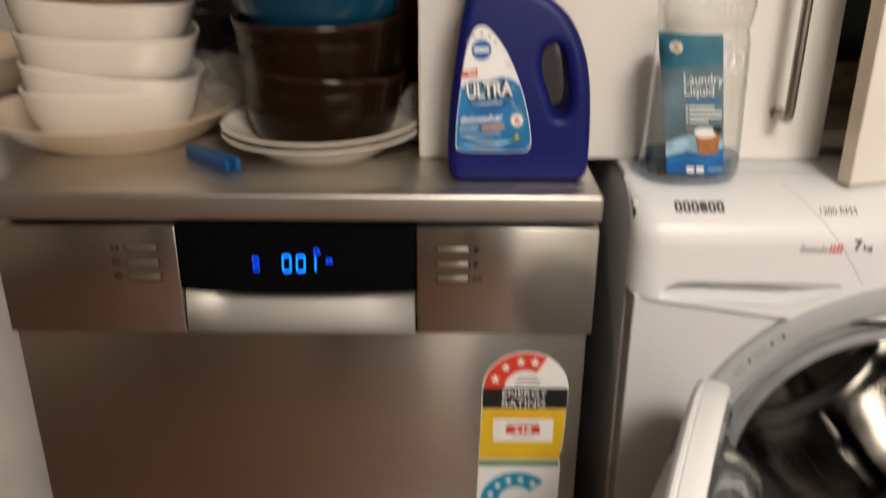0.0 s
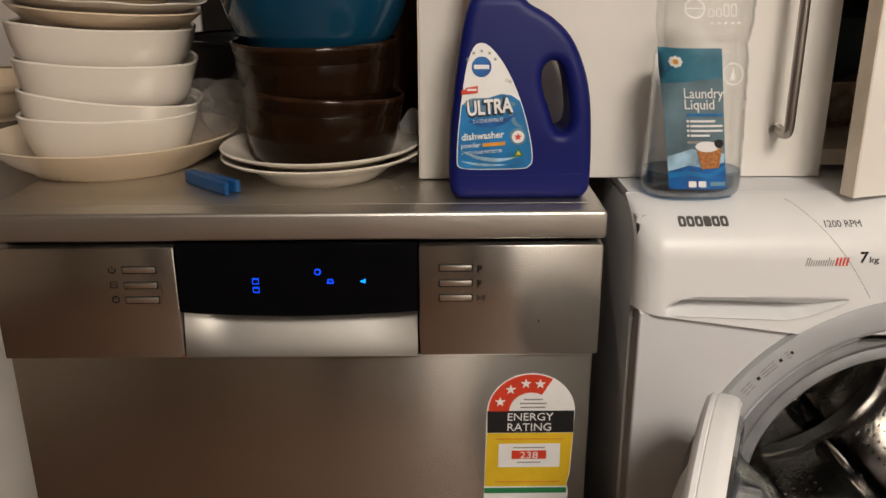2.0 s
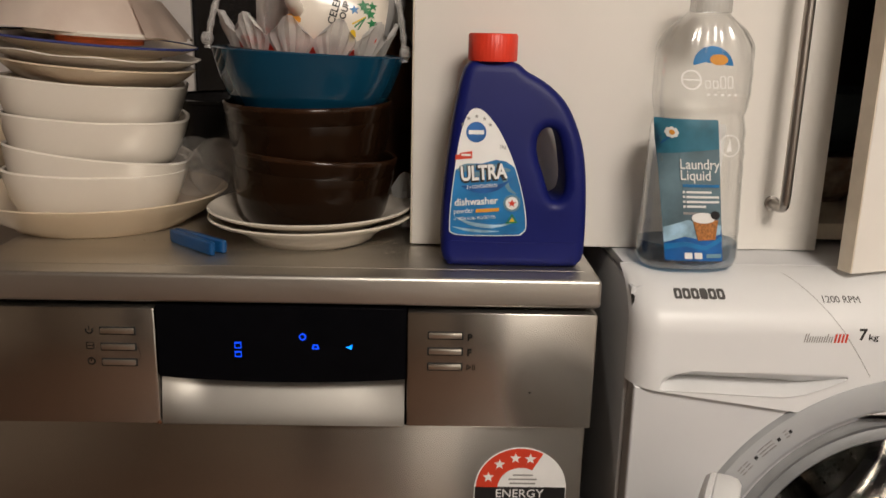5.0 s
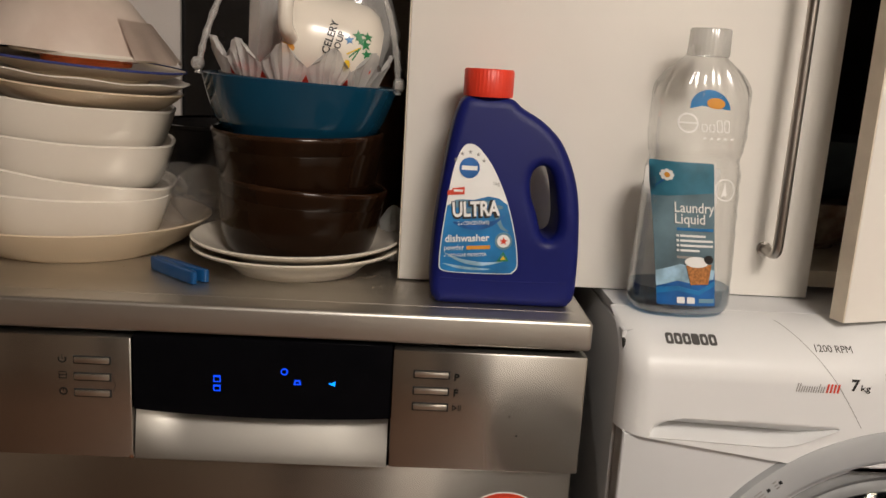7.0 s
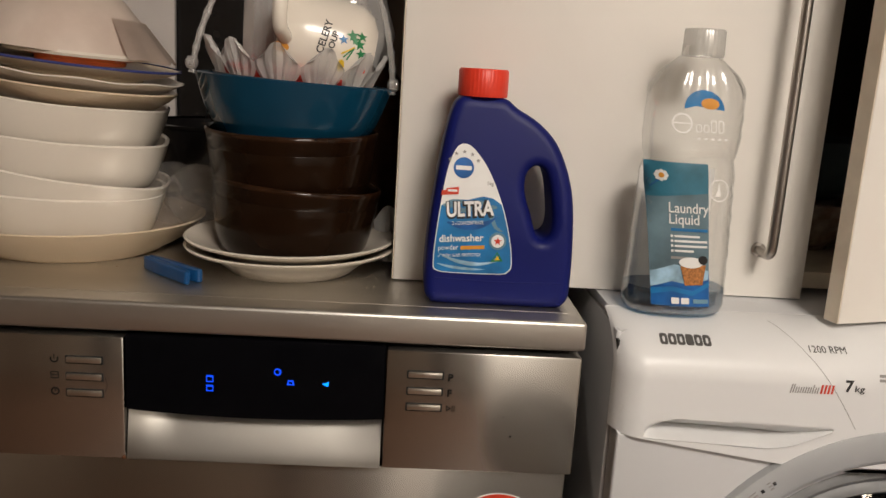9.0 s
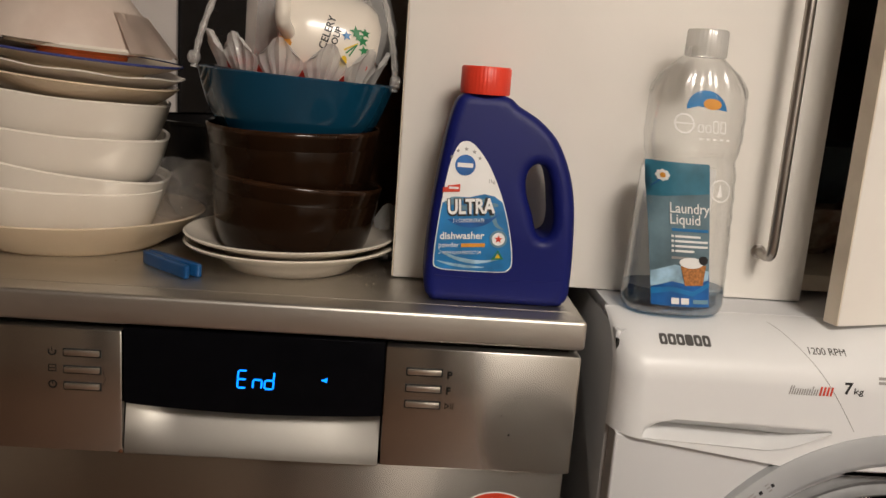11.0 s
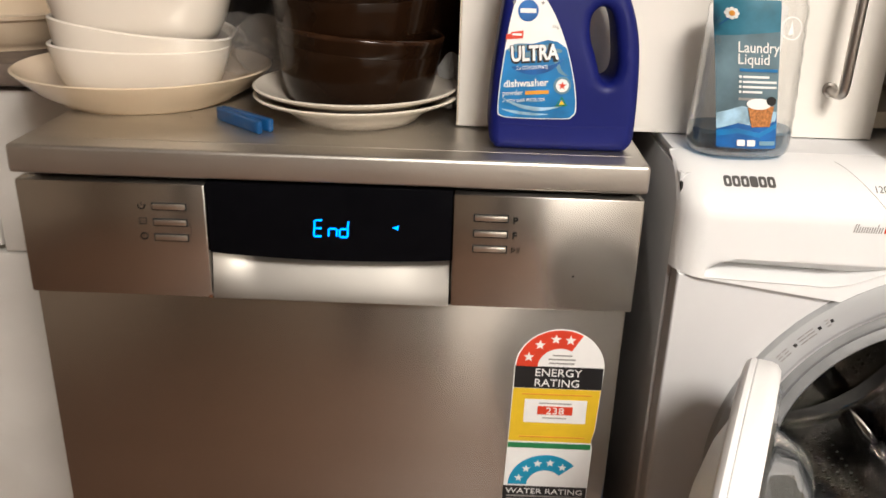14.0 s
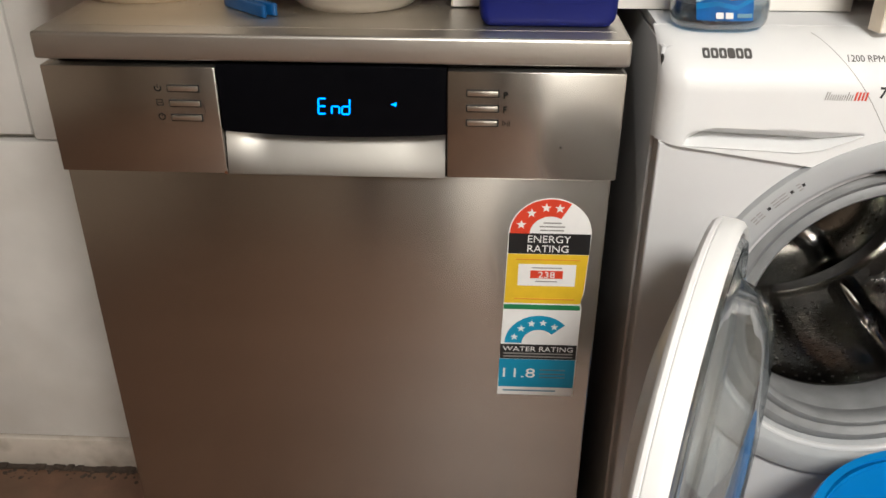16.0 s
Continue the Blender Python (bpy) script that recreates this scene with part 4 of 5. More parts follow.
part("plate", lathe(bowl_profile(0.110, 0.016, 0.07, 0.003, 0.7), 96, (LX + 0.005, LY, 1.0385), pose(0, 0, 0, 0.5, 4.8)), CREAM, bl)
part("rim_line", lathe([(0.1085, 0.0175), (0.1104, 0.0160), (0.1109, 0.0172), (0.1098, 0.0186)], 96, (LX + 0.005, LY, 1.0385), pose(0, 0, 0, 0.5, 4.8), closed=False), RIM_BLUE, bl)
SX, SY = -0.2225, 0.200
sa = thing("orange_saucer", (SX, SY, 1.0525), "white-rimmed saucer with an orange underside", "saucer")
part("saucer", lathe(bowl_profile(0.0735, 0.010, 0.045, 0.003, 1.0), 80, (SX, SY, 1.0525), pose(0, 0, 0, 0.5, 3.4)), ORANGE, sa)
part("rim", lathe([(0.0720, 0.0095), (0.0747, 0.0085), (0.0760, 0.0112), (0.0740, 0.0138), (0.0710, 0.0125)], 80, (SX, SY, 1.0525), pose(0, 0, 0, 0.5, 3.4), closed=False), WHITE_GLAZE, sa)
# stained cone-shaped lid on top
DOME = Matrix.Translation((LX - 0.004, LY + 0.004, 1.0640)) @ pose(0, 0, 0, -1, 4.8)
dome = thing("dome_lid", tuple(DOME.translation), "stained greyish conical plastic lid lying on plates", "lid")
part("shell", lathe([(0.010, 0.080), (0.03, 0.074), (0.055, 0.056), (0.080, 0.030), (0.0990, 0.0), (0.1005, 0.0), (0.0815, 0.032), (0.056, 0.0585), (0.03, 0.077), (0.010, 0.083)], 96, tilt=DOME), LEATHERY, dome)
flap, rows_ = bmesh.new(), []
for i in range(13):
    a = radians(-38 + 62 * i / 12)
    col = []
    for j in range(7):
        v = j / 6
        r = 0.078 + (0.034 + 0.003 * math.sin(i * 1.3)) * v
        col.append(flap.verts.new(DOME @ Vector((r * math.cos(a), r * math.sin(a), 0.0400 - 0.0390 * v + 0.0015 * math.sin(i * 0.9) * v))))
    rows_.append(col)
for p, q in zip(rows_, rows_[1:]):
    for j in range(6):
        flap.faces.new((p[j], q[j], q[j + 1], p[j + 1]))
bmesh.ops.solidify(flap, geom=flap.faces[:], thickness=0.0015)
part("flap", flap, LEATHERY, dome, "torn loose brown edge")
solid("white_board", box(-0.60, -0.232, 0.606, 0.618, 0.876, 1.40, 0.002), PAPER, "white board leaning upright behind the dishes", "board")

# pale pan on the worktop beside
pan = thing("pale_pan", (-0.500, 0.42, 0.875), "cream shallow pan on the dark worktop", "pan")
part("pan", lathe(bowl_profile(0.125, 0.045, 0.09, 0.004, 0.6), 72, (-0.500, 0.42, 0.8755)), CREAM, pan)
part("rim", lathe([(0.122, 0.044), (0.128, 0.043), (0.130, 0.048), (0.124, 0.050)], 72, (-0.500, 0.42, 0.8755), closed=False), CREAM, pan)

# ---- middle stack ----
MX, MY = 0.009, 0.156
plate_profile = [(0.01, 0.003), (0.058, 0.003), (0.060, 0.0), (0.066, 0.0), (0.069, 0.004), (0.084, 0.0155), (0.1090, 0.0245), (0.1108, 0.0268), (0.1085, 0.0278), (0.082, 0.0185), (0.066, 0.008), (0.01, 0.007)]
soup = solid("soup_plate", lathe(plate_profile, 96), SOUP_GLAZE, "cream glazed soup plate, one of two stacked", "plate", "stacked soup plates")
soup.matrix_basis = pose(MX + 0.001, MY, 0.8517, 0, -0.8, 0)
copy_thing(soup, pose(MX + 0.0005, MY + 0.002, 0.8608, 0, -0.8, 40))


def brown_bowl(m, first=None):
    if first:
        return copy_thing(first, m)
    ob = thing("brown_bowl", (0, 0, 0), "glossy dark brown stoneware bowl with a ridged rim", "bowl", "stacked brown bowls")
    part("bowl", lathe([(0.01, 0.003), (0.062, 0.003), (0.064, 0.0), (0.0705, 0.0), (0.0745, 0.004), (0.0795, 0.018), (0.0828, 0.034), (0.0846, 0.048), (0.0858, 0.0580), (0.0856, 0.0586), (0.0859, 0.0592), (0.0870, 0.0665), (0.0876, 0.0700), (0.0880, 0.0725), (0.0838, 0.0725), (0.081, 0.055), (0.077, 0.03), (0.068, 0.010), (0.01, 0.008)], 96), BROWN_GLAZE, ob)
    part("rim", lathe([(0.0879, 0.0720), (0.0884, 0.0738), (0.0880, 0.0758), (0.0866, 0.0770), (0.0848, 0.0758), (0.0840, 0.0720)], 96, closed=False), BROWN_RIM, ob, "worn red-brown rim")
    ob.matrix_basis = m
    return ob


b1 = brown_bowl(pose(MX, MY, 0.8700, 0, 4.2, 10))
brown_bowl(pose(MX, MY, 0.9235, 0, -1.6, 75), b1)
teal = solid("teal_bowl", lathe(bowl_profile(0.0985, 0.057, 0.0745, 0.004, 0.60), 96, shape=square(2.12)), TEAL, "glossy teal blue bowl with glassware in it", "bowl")
teal.matrix_basis = pose(MX - 0.002, MY, 0.9915, 0, 2.4, 15)

# crystal basket with petals and a chain-like handle
TOPM = pose(MX - 0.003, MY, 0.9955, 0, 3.0, 0)


def top_at(bm_):
    bm_.transform(TOPM)
    return bm_


cb = thing("crystal_basket", tuple(TOPM @ Vector((0, 0, 0.012))), "cut glass basket with scalloped petals and an arched handle", "glass basket")
part("cup", top_at(lathe([(0.03, 0.012), (0.055, 0.014), (0.082, 0.055), (0.080, 0.055), (0.053, 0.017), (0.03, 0.015)], 48, closed=False)), CRYSTAL, cb)
for k in range(12):
    a = -math.pi / 2 - 0.075 + 2 * math.pi * k / 12
    pet = bmesh.new()
    rows_ = []
    for i in range(17):
        u = -1 + 2 * i / 16
        col = []
        for j in range(7):
            v = j / 6
            w = 0.0232 * min(1.0, 0.30 + 0.95 * v) * (1 - 0.45 * max(0.0, (v - 0.75) / 0.25) ** 2)
            zz = 0.040 + 0.049 * v * (1 - 0.30 * u * u)
            rr = 0.073 + 0.019 * v - 0.005 * u * u + 0.0026 * math.cos(u * 14) * (0.3 + 0.7 * v)
            aa = a + u * w / rr
            col.append(pet.verts.new((rr * math.cos(aa), rr * math.sin(aa), zz)))
        rows_.append(col)
    for p, q in zip(rows_, rows_[1:]):
        for j in range(6):
            pet.faces.new((p[j], q[j], q[j + 1], p[j + 1]))
    bmesh.ops.solidify(pet, geom=pet.faces[:], thickness=0.003)
    part("petal", top_at(pet), PETAL, cb)
for s in (-1, 1):
    arm = bend([(s * 0.101, -0.012, 0.050), (s * 0.0965, -0.01, 0.085), (s * 0.082, 0, 0.135), (s * 0.055, 0, 0.175), (0, 0, 0.192)], 8)
    part("handle_arm", top_at(tube(arm, [0.0030 + 0.0009 * (i % 3 == 0) for i in range(len(arm))], 8)), CRYSTAL, cb)
    part("handle_stud", top_at(lathe([(0.003, -0.006), (0.0062, -0.004), (0.0062, 0.004), (0.003, 0.006)], 14, (s * 0.101, -0.014, 0.060), pose(0, 0, 0, 0, 90))), CRYSTAL, cb)
nap = lathe([(0.01, 0.016), (0.05, 0.018), (0.068, 0.046), (0.0715, 0.0615), (0.060, 0.0625), (0.02, 0.056)], 40, wave=lambda a, r, h: 0.003 * math.sin(9 * a) * r / 0.07)
solid("red_napkin", top_at(nap), RED_CLOTH, "crumpled red napkin inside the glass basket", "napkin")

# mug lying among the glass
ZL = Vector((-0.96, -0.10, 0.17)).normalized()
XL = Vector((-0.05, -1.0, 0.10))
XL = (XL - ZL * XL.dot(ZL)).normalized()
MUG = Matrix.Translation((0.041, 0.148, 1.083)) @ Matrix((XL, ZL.cross(XL), ZL)).transposed().to_4x4()
mug = thing("soup_mug", tuple(MUG.translation), "white soup mug printed with celery, lying on its side", "mug")
MUG_LINE = [(-0.046, 0.030), (-0.040, 0.041), (-0.028, 0.048), (-0.010, 0.0505), (0.020, 0.0515), (0.046, 0.0525)]
prof = [(0.004, -0.045), (0.028, -0.045), (0.029, -0.047)] + [(r, h) for h, r in MUG_LINE] + [(0.0515, 0.0475), (0.0495, 0.046), (0.0475, -0.026), (0.028, -0.041), (0.004, -0.041)]
part("body", lathe(prof, 72, tilt=MUG), WHITE_GLAZE, mug)


def on_mug(a, h, out=0.0):
    r = float(np.interp(h, [p[0] for p in MUG_LINE], [p[1] for p in MUG_LINE])) + out
    return MUG @ Vector((r * math.cos(radians(a)), r * math.sin(radians(a)), h))


ear = bend([on_mug(46, 0.040, -0.002), on_mug(42, 0.047, 0.016), on_mug(24, 0.050, 0.024), on_mug(4, 0.046, 0.018), on_mug(-4, 0.040, -0.002)], 7)
part("handle", tube(ear, 0.0070, 14), WHITE_GLAZE, mug)


def mug_print(name, bm_, m, a, h, size=1.0, turn=0.0):
    """Bends a flat print, drawn about (0, 0) in x and z, round the mug."""
    fine(bm_, 0.004)
    c, s = math.cos(radians(turn)), math.sin(radians(turn))
    for v in bm_.verts:
        x, z = (v.co.x * c - v.co.z * s) * size, (v.co.x * s + v.co.z * c) * size
        v.co = on_mug(a + math.degrees(x / 0.051), h + z, 0.0005 - v.co.y)
    return part(name, bm_, m, mug)


mug_print("lettering", words("CELERY", 0, 0, 0.0100, 0, 0.033, bold=0.0002), INK_BLACK, -12, 0.003, turn=-7)
mug_print("lettering", words("SOUP", 0, 0, 0.0085, 0, 0.021, bold=0.0002), INK_BLACK, -9, -0.006, turn=-7)
for dx, dz, r in ((0.010, -0.022, 0.0065), (0.003, -0.030, 0.0062), (0.012, -0.031, 0.0055), (-0.006, -0.033, 0.0055), (0.006, -0.025, 0.0050)):
    mug_print("celery_leaf", star(dx, dz, r, -0.0002, 0.0002), INK_GREEN, 4, 0.0, 1.0)
for k, t in enumerate((-52, -38, -22)):
    mug_print("celery_stalk", box(-0.0150, 0.0, -0.0002, 0.0002, -0.0007, 0.0007), INK_YELLOW if k == 0 else INK_GREEN, 3, -0.026, turn=t)
mug_print("celery_root", disc(0, 0, 0.0034, -0.0002, 0.0002, 12, 1.8), INK_YELLOW, -20, -0.016)
mug_print("blue_flower", star(0, 0, 0.0046, -0.0002, 0.0002), INK_SKY, 8, -0.014, 1.1)
mug_print("red_berry", disc(0, 0, 0.0045, -0.0002, 0.0002, 14), INK_RED, -24, -0.036)
mug_print("brown_leaf", disc(0, 0, 0.0075, -0.0002, 0.0002, 14, 0.6), INK_ORANGE, -14, 0.042)
# tumbler of cut glass standing behind
solid("cut_glass_tumbler", top_at(lathe([(0.004, 0.030), (0.022, 0.030), (0.026, 0.045), (0.029, 0.145), (0.0275, 0.145), (0.023, 0.05), (0.004, 0.038)], 24, (-0.030, 0.018, 0.0), shape=lambda a: 1 + 0.035 * math.cos(12 * a))), CRYSTAL, "tall cut glass tumbler standing in the basket", "glass")
bag = bmesh.new()
lathe([(0.02, 0.06), (0.055, 0.075), (0.064, 0.11), (0.052, 0.145), (0.02, 0.158)], 40, (0.030, 0.030, 0), shape=lambda a: 1 + 0.06 * math.sin(7 * a) + 0.04 * math.sin(12 * a + 1), bm=bag)
solid("crystal_bowl", top_at(bag), CRYSTAL, "cut crystal bowl turned over behind the mug", "bowl")

# ---- stemmed glasses lying behind the stacks ----
for at, rz in (((-0.1330, 0.264, 0.907), 5), ((-0.0875, 0.263, 0.906), -12)):
    g = lathe([(0.004, -0.10), (0.026, -0.09), (0.031, -0.06), (0.028, -0.03), (0.005, -0.005), (0.0035, 0.0), (0.0035, 0.055), (0.008, 0.061), (0.034, 0.064), (0.034, 0.066), (0.002, 0.067)], 40, closed=False)
    g.transform(Matrix.Translation(at) @ pose(0, 0, 0, 80, 0, rz))
    solid("wine_glass", g, THIN_GLASS, "clear stemmed glass lying on its side behind dishes", "glass", "lying stemmed glasses")

# ---- dark things at the back ----
pot = thing("black_pot", (-0.115, 0.43, 0.8518), "black enamel cooking pot with a rolled rim", "pot")
part("pot", lathe([(0.01, 0.0), (0.095, 0.0), (0.105, 0.01), (0.108, 0.125), (0.105, 0.125), (0.10, 0.012), (0.01, 0.008)], 64, (-0.115, 0.43, 0.8518)), DARK_POT_AND_BACKDROP, pot)
part("rim", lathe([(0.105, 0.122), (0.111, 0.124), (0.111, 0.128), (0.104, 0.128)], 64, (-0.115, 0.43, 0.8518), closed=False), DARK_POT_AND_BACKDROP, pot)
# Added near-black block that stands in for the deep shade behind the dishes.
solid("dark_backdrop", box(-0.30, 0.055, 0.62, 0.76, 0.8521, 1.42, 0.02, 4), DARK_POT_AND_BACKDROP, "tall near-black block added at the back in place of deep shade", "appliance")
vase = thing("brown_teapot", (0.075, 0.36, 0.8518), "dark brown glazed pot standing at the back", "pot")
part("pot", lathe([(0.01, 0.0), (0.045, 0.0), (0.052, 0.03), (0.056, 0.12), (0.046, 0.19), (0.030, 0.215), (0.028, 0.23), (0.032, 0.235), (0.01, 0.235)], 48, (0.075, 0.36, 0.8518)), POT_BROWN, vase)
tis = lathe([(0.006, 0.0), (0.013, 0.004), (0.011, 0.025), (0.014, 0.045), (0.006, 0.060), (0.002, 0.064)], 18, (0.110, 0.205, 0.8518), shape=lambda a: 1 + 0.2 * math.sin(3 * a) + 0.12 * math.sin(7 * a))
solid("plastic_bag", tis, INK_WHITE, "small crumpled white plastic bag on the lid", "bag")

crumbs, rng = bmesh.new(), random.Random(21)
for k in range(34):
    x, y, q = rng.gauss(0.092, 0.022), rng.gauss(0.125, 0.030), rng.uniform(0.0003, 0.0009)
    if k > 24:
        x, y = rng.gauss(-0.075, 0.035), rng.gauss(0.085, 0.022)
    if x < 0.117 and 0.05 < y < 0.30:
        lathe([(q, 0.0), (q * 0.9, q * 0.5), (q * 0.3, q * 0.9)], 6, (x, y, 0.8518), bm=crumbs)
solid("food_crumbs", crumbs, CRUMB, "pale food crumbs scattered on the steel lid", "crumbs", kind="stuff")

# ---- clothes peg ----
PEG = Matrix.Translation((-0.101, 0.0955, 0.8518)) @ pose(0, 0, 0, 0, 0, -42)
peg = thing("clothes_peg", tuple(PEG.translation), "blue plastic clothes peg lying on the steel lid", "clothes peg")
for s in (-1, 1):
    leg = slab([smooth_outline([(-0.040, 0.0008 * s), (-0.038, 0.0062 * s), (-0.010, 0.0088 * s), (0.010, 0.0090 * s), (0.036, 0.0098 * s), (0.0400, 0.0070 * s), (0.036, 0.0032 * s), (0.012, 0.0008 * s), (-0.012, 0.0005 * s)], 4)], -0.0065, 0.0065, 0.0015)
    leg.transform(PEG @ Matrix.Translation((0, 0, 0.0068)) @ pose(0, 0, 0, -90, 0, 0))
    part("leg", leg, PEG_BLUE, peg)
part("spring", tube([tuple(PEG @ Vector((0.001 + 0.0035 * math.cos(t), 0.0035 * math.sin(t), 0.002 + 0.0005 * t / 1.2))) for t in np.linspace(0, 18, 60)], 0.0006, 5), BUTTON, peg)

# ---- powder jug ----
jug = thing("powder_jug", (0.222, 0.082, 0.8518), "deep blue plastic dishwasher powder jug with red cap", "jug")
JY0, JY1 = 0.050, 0.114
outer = smooth_outline([(0.163, 0.8520), (0.1535, 0.8555), (0.1488, 0.864), (0.1478, 0.885), (0.1505, 0.935), (0.158, 0.998), (0.1655, 1.037), (0.1745, 1.0515), (0.196, 1.053), (0.2175, 1.0515), (0.229, 1.0435), (0.2500, 1.0315), (0.2690, 1.0130), (0.2825, 0.9850), (0.2895, 0.9550), (0.2925, 0.9150), (0.2932, 0.8850), (0.2922, 0.864), (0.2875, 0.8555), (0.278, 0.8520), (0.222, 0.8519)])
hole = smooth_outline([(0.2405, 0.972), (0.2425, 0.984), (0.2500, 0.9905), (0.2590, 0.987), (0.2645, 0.974), (0.2680, 0.955), (0.2700, 0.938), (0.2680, 0.9255), (0.2610, 0.9205), (0.2545, 0.926), (0.2480, 0.945), (0.2430, 0.958)])


def jug_squash(z):
    return 1 - 0.42 * max(0.0, (z - 0.92) / 0.135) ** 1.4


jb = slab([outer, hole], JY0, JY1, 0.0105, 6)
fine(jb, 0.010)
for v in jb.verts:
    v.co.y = 0.082 + (v.co.y - 0.082) * jug_squash(v.co.z)
body = part("body", jb, JUG_BLUE, jug, smooth=80)
part("mould_line", tube([(x, 0.0502, 0.8782 - 0.0008 * math.cos((x - 0.22) * 40)) for x in np.linspace(0.158, 0.283, 24)], 0.0007, 6), JUG_BLUE, body)
part("cap", lathe([(0.004, 1.0525), (0.0235, 1.0525), (0.0240, 1.054), (0.0240, 1.0765), (0.0225, 1.0785), (0.004, 1.0787)], 120, (0.1955, 0.082, 0), shape=lambda a: 1 + 0.010 * math.cos(40 * a)), CAP_RED, jug, "ribbed red screw cap")


def jug_y(x, z):
    return 0.082 - 0.032 * jug_squash(z)


lab = smooth_outline([(0.1585, 0.8865), (0.1555, 0.895), (0.1575, 0.930), (0.1640, 0.980), (0.1715, 1.003), (0.1800, 1.0085), (0.1905, 1.003), (0.2050, 0.984), (0.2190, 0.954), (0.2285, 0.922), (0.2325, 0.896), (0.2290, 0.8875), (0.2200, 0.8850), (0.1750, 0.8845)], 5)


def jprint(name, bm_, m, lift=1, parent=None):
    fine(bm_, 0.008)
    return part(name, wrapped(bm_, lambda x, z: jug_y(x, z) - 0.0004 * lift), m, parent)


sheet = jprint("label_sheet", slab([lab], -0.0002, 0.0002), INK_WHITE, 1, body)
lower = [(x, z) for x, z in lab if z < 0.957]
lower = sorted([p for p in lower if p[0] < 0.19], key=lambda p: -p[1]) + sorted([p for p in lower if p[0] >= 0.19], key=lambda p: p[1])
low_in = [(0.194 + (x - 0.194) * 0.975, 0.92 + (z - 0.92) * 0.975) for x, z in lower]
jprint("blue_field", slab([low_in + [(0.210, 0.9585), (0.200, 0.9600), (0.186, 0.9560), (0.173, 0.9560)]], -0.0002, 0.0002), INK_SKY, 2, sheet)
rng = random.Random(9)
for k in range(7):
    x, z, w = 0.168 + k * 0.0068, 0.9500 + 0.0045 * math.sin(k * 2.1), 0.006 + 0.002 * (k % 3)
    jprint("splash", disc(x, z, 0.0022, -0.0002, 0.0002, 10, w / 0.0022), INK_PALE, 2.5, sheet)
jprint("dark_swirl", slab([smooth_outline([(0.1665, 0.934), (0.178, 0.9285), (0.192, 0.9275), (0.206, 0.9325), (0.2165, 0.943), (0.207, 0.9375), (0.192, 0.9345), (0.178, 0.9345)], 4)], -0.0002, 0.0002), INK_DEEP, 2.6, sheet)
for pts in ([(0.1600, 0.9040), (0.1760, 0.8955), (0.1980, 0.8925), (0.2200, 0.8985), (0.2010, 0.8960), (0.1770, 0.8985)], [(0.1590, 0.8935), (0.1720, 0.8895), (0.1900, 0.8880), (0.2060, 0.8895), (0.1890, 0.8905), (0.1720, 0.8920)], [(0.2070, 0.9420), (0.2130, 0.9300), (0.2220, 0.9270), (0.2150, 0.9330), (0.2110, 0.9440)]):
    jprint("water_streak", slab([smooth_outline(pts, 4)], -0.0002, 0.0002), INK_PALE if pts[0][0] > 0.2 else INK_FOAM, 2.4, sheet)
jprint("badge", disc(0.1800, 0.9860, 0.0098, -0.0002, 0.0002), INK_DEEP, 2, sheet)
jprint("badge_bar", box(0.1725, 0.1875, -0.0002, 0.0002, 0.9840, 0.9880), INK_WHITE, 3, sheet)
for k in range(5):
    a = radians(150 - 30 * k)
    jprint("small_star", star(0.1800 + 0.0155 * math.cos(a), 0.9855 + 0.0155 * math.sin(a), 0.0022, -0.0002, 0.0002), INK_GREY, 2, sheet)
jprint("red_flag", slab([[(0.1602, 0.9640), (0.1645, 0.9645), (0.1645, 0.9660), (0.1765, 0.9680), (0.1765, 0.9610), (0.1600, 0.9595)]], -0.0002, 0.0002), INK_RED, 3, sheet)
jprint("red_flag_bar", box(0.1660, 0.1750, -0.0002, 0.0002, 0.9632, 0.9652), INK_WHITE, 4, sheet)
jprint("lettering", words("1kg", 0.2040, 0.9710, 0.0052, 0, 0.0058), INK_GREY, 2, sheet)
jprint("lettering_shade", words("ULTRA", 0.1657, 0.9385, 0.0195, 0, 0.0455, turn=5, bold=0.0019), INK_BLACK, 4, sheet)
jprint("lettering", words("ULTRA", 0.1665, 0.9393, 0.0195, 0, 0.0455, turn=5, bold=0.0006), INK_WHITE, 5, sheet)
jprint("lettering", words("2 x CONCENTRATE", 0.1720, 0.9315, 0.0050, 0, 0.0300, turn=4), INK_WHITE, 4, sheet)
jprint("lettering", words("dishwasher", 0.1605, 0.9145, 0.0098, 0, 0.0430, turn=4, bold=0.0002), INK_WHITE, 4, sheet)
jprint("lettering", words("powder", 0.1600, 0.9065, 0.0072, 0, 0.0195, turn=4), INK_WHITE, 4, sheet)
flag = slab([[(0.1815, 0.9080), (0.2045, 0.9097), (0.2045, 0.9133), (0.1815, 0.9116)]], -0.0002, 0.0002)
jprint("yellow_bar", flag, INK_ORANGE, 4, sheet)
jprint("lettering", words("WITH GLASS PROTECTOR", 0.1640, 0.9000, 0.0043, 0, 0.0375, turn=4), INK_WHITE, 4, sheet)
jprint("tick", slab([[(0.1598, 0.9012), (0.1607, 0.8998), (0.1632, 0.9032), (0.1607, 0.9006)]], -0.0002, 0.0002), INK_WHITE, 4, sheet)
jprint("round_badge", disc(0.2170, 0.9180, 0.0085, -0.0002, 0.0002), INK_PALE, 4, sheet)
jprint("round_badge_core", disc(0.2170, 0.9180, 0.0062, -0.0002, 0.0002), INK_WHITE, 5, sheet)
jprint("badge_spot", star(0.2170, 0.9180, 0.0042, -0.0002, 0.0002), INK_RED, 6, sheet)
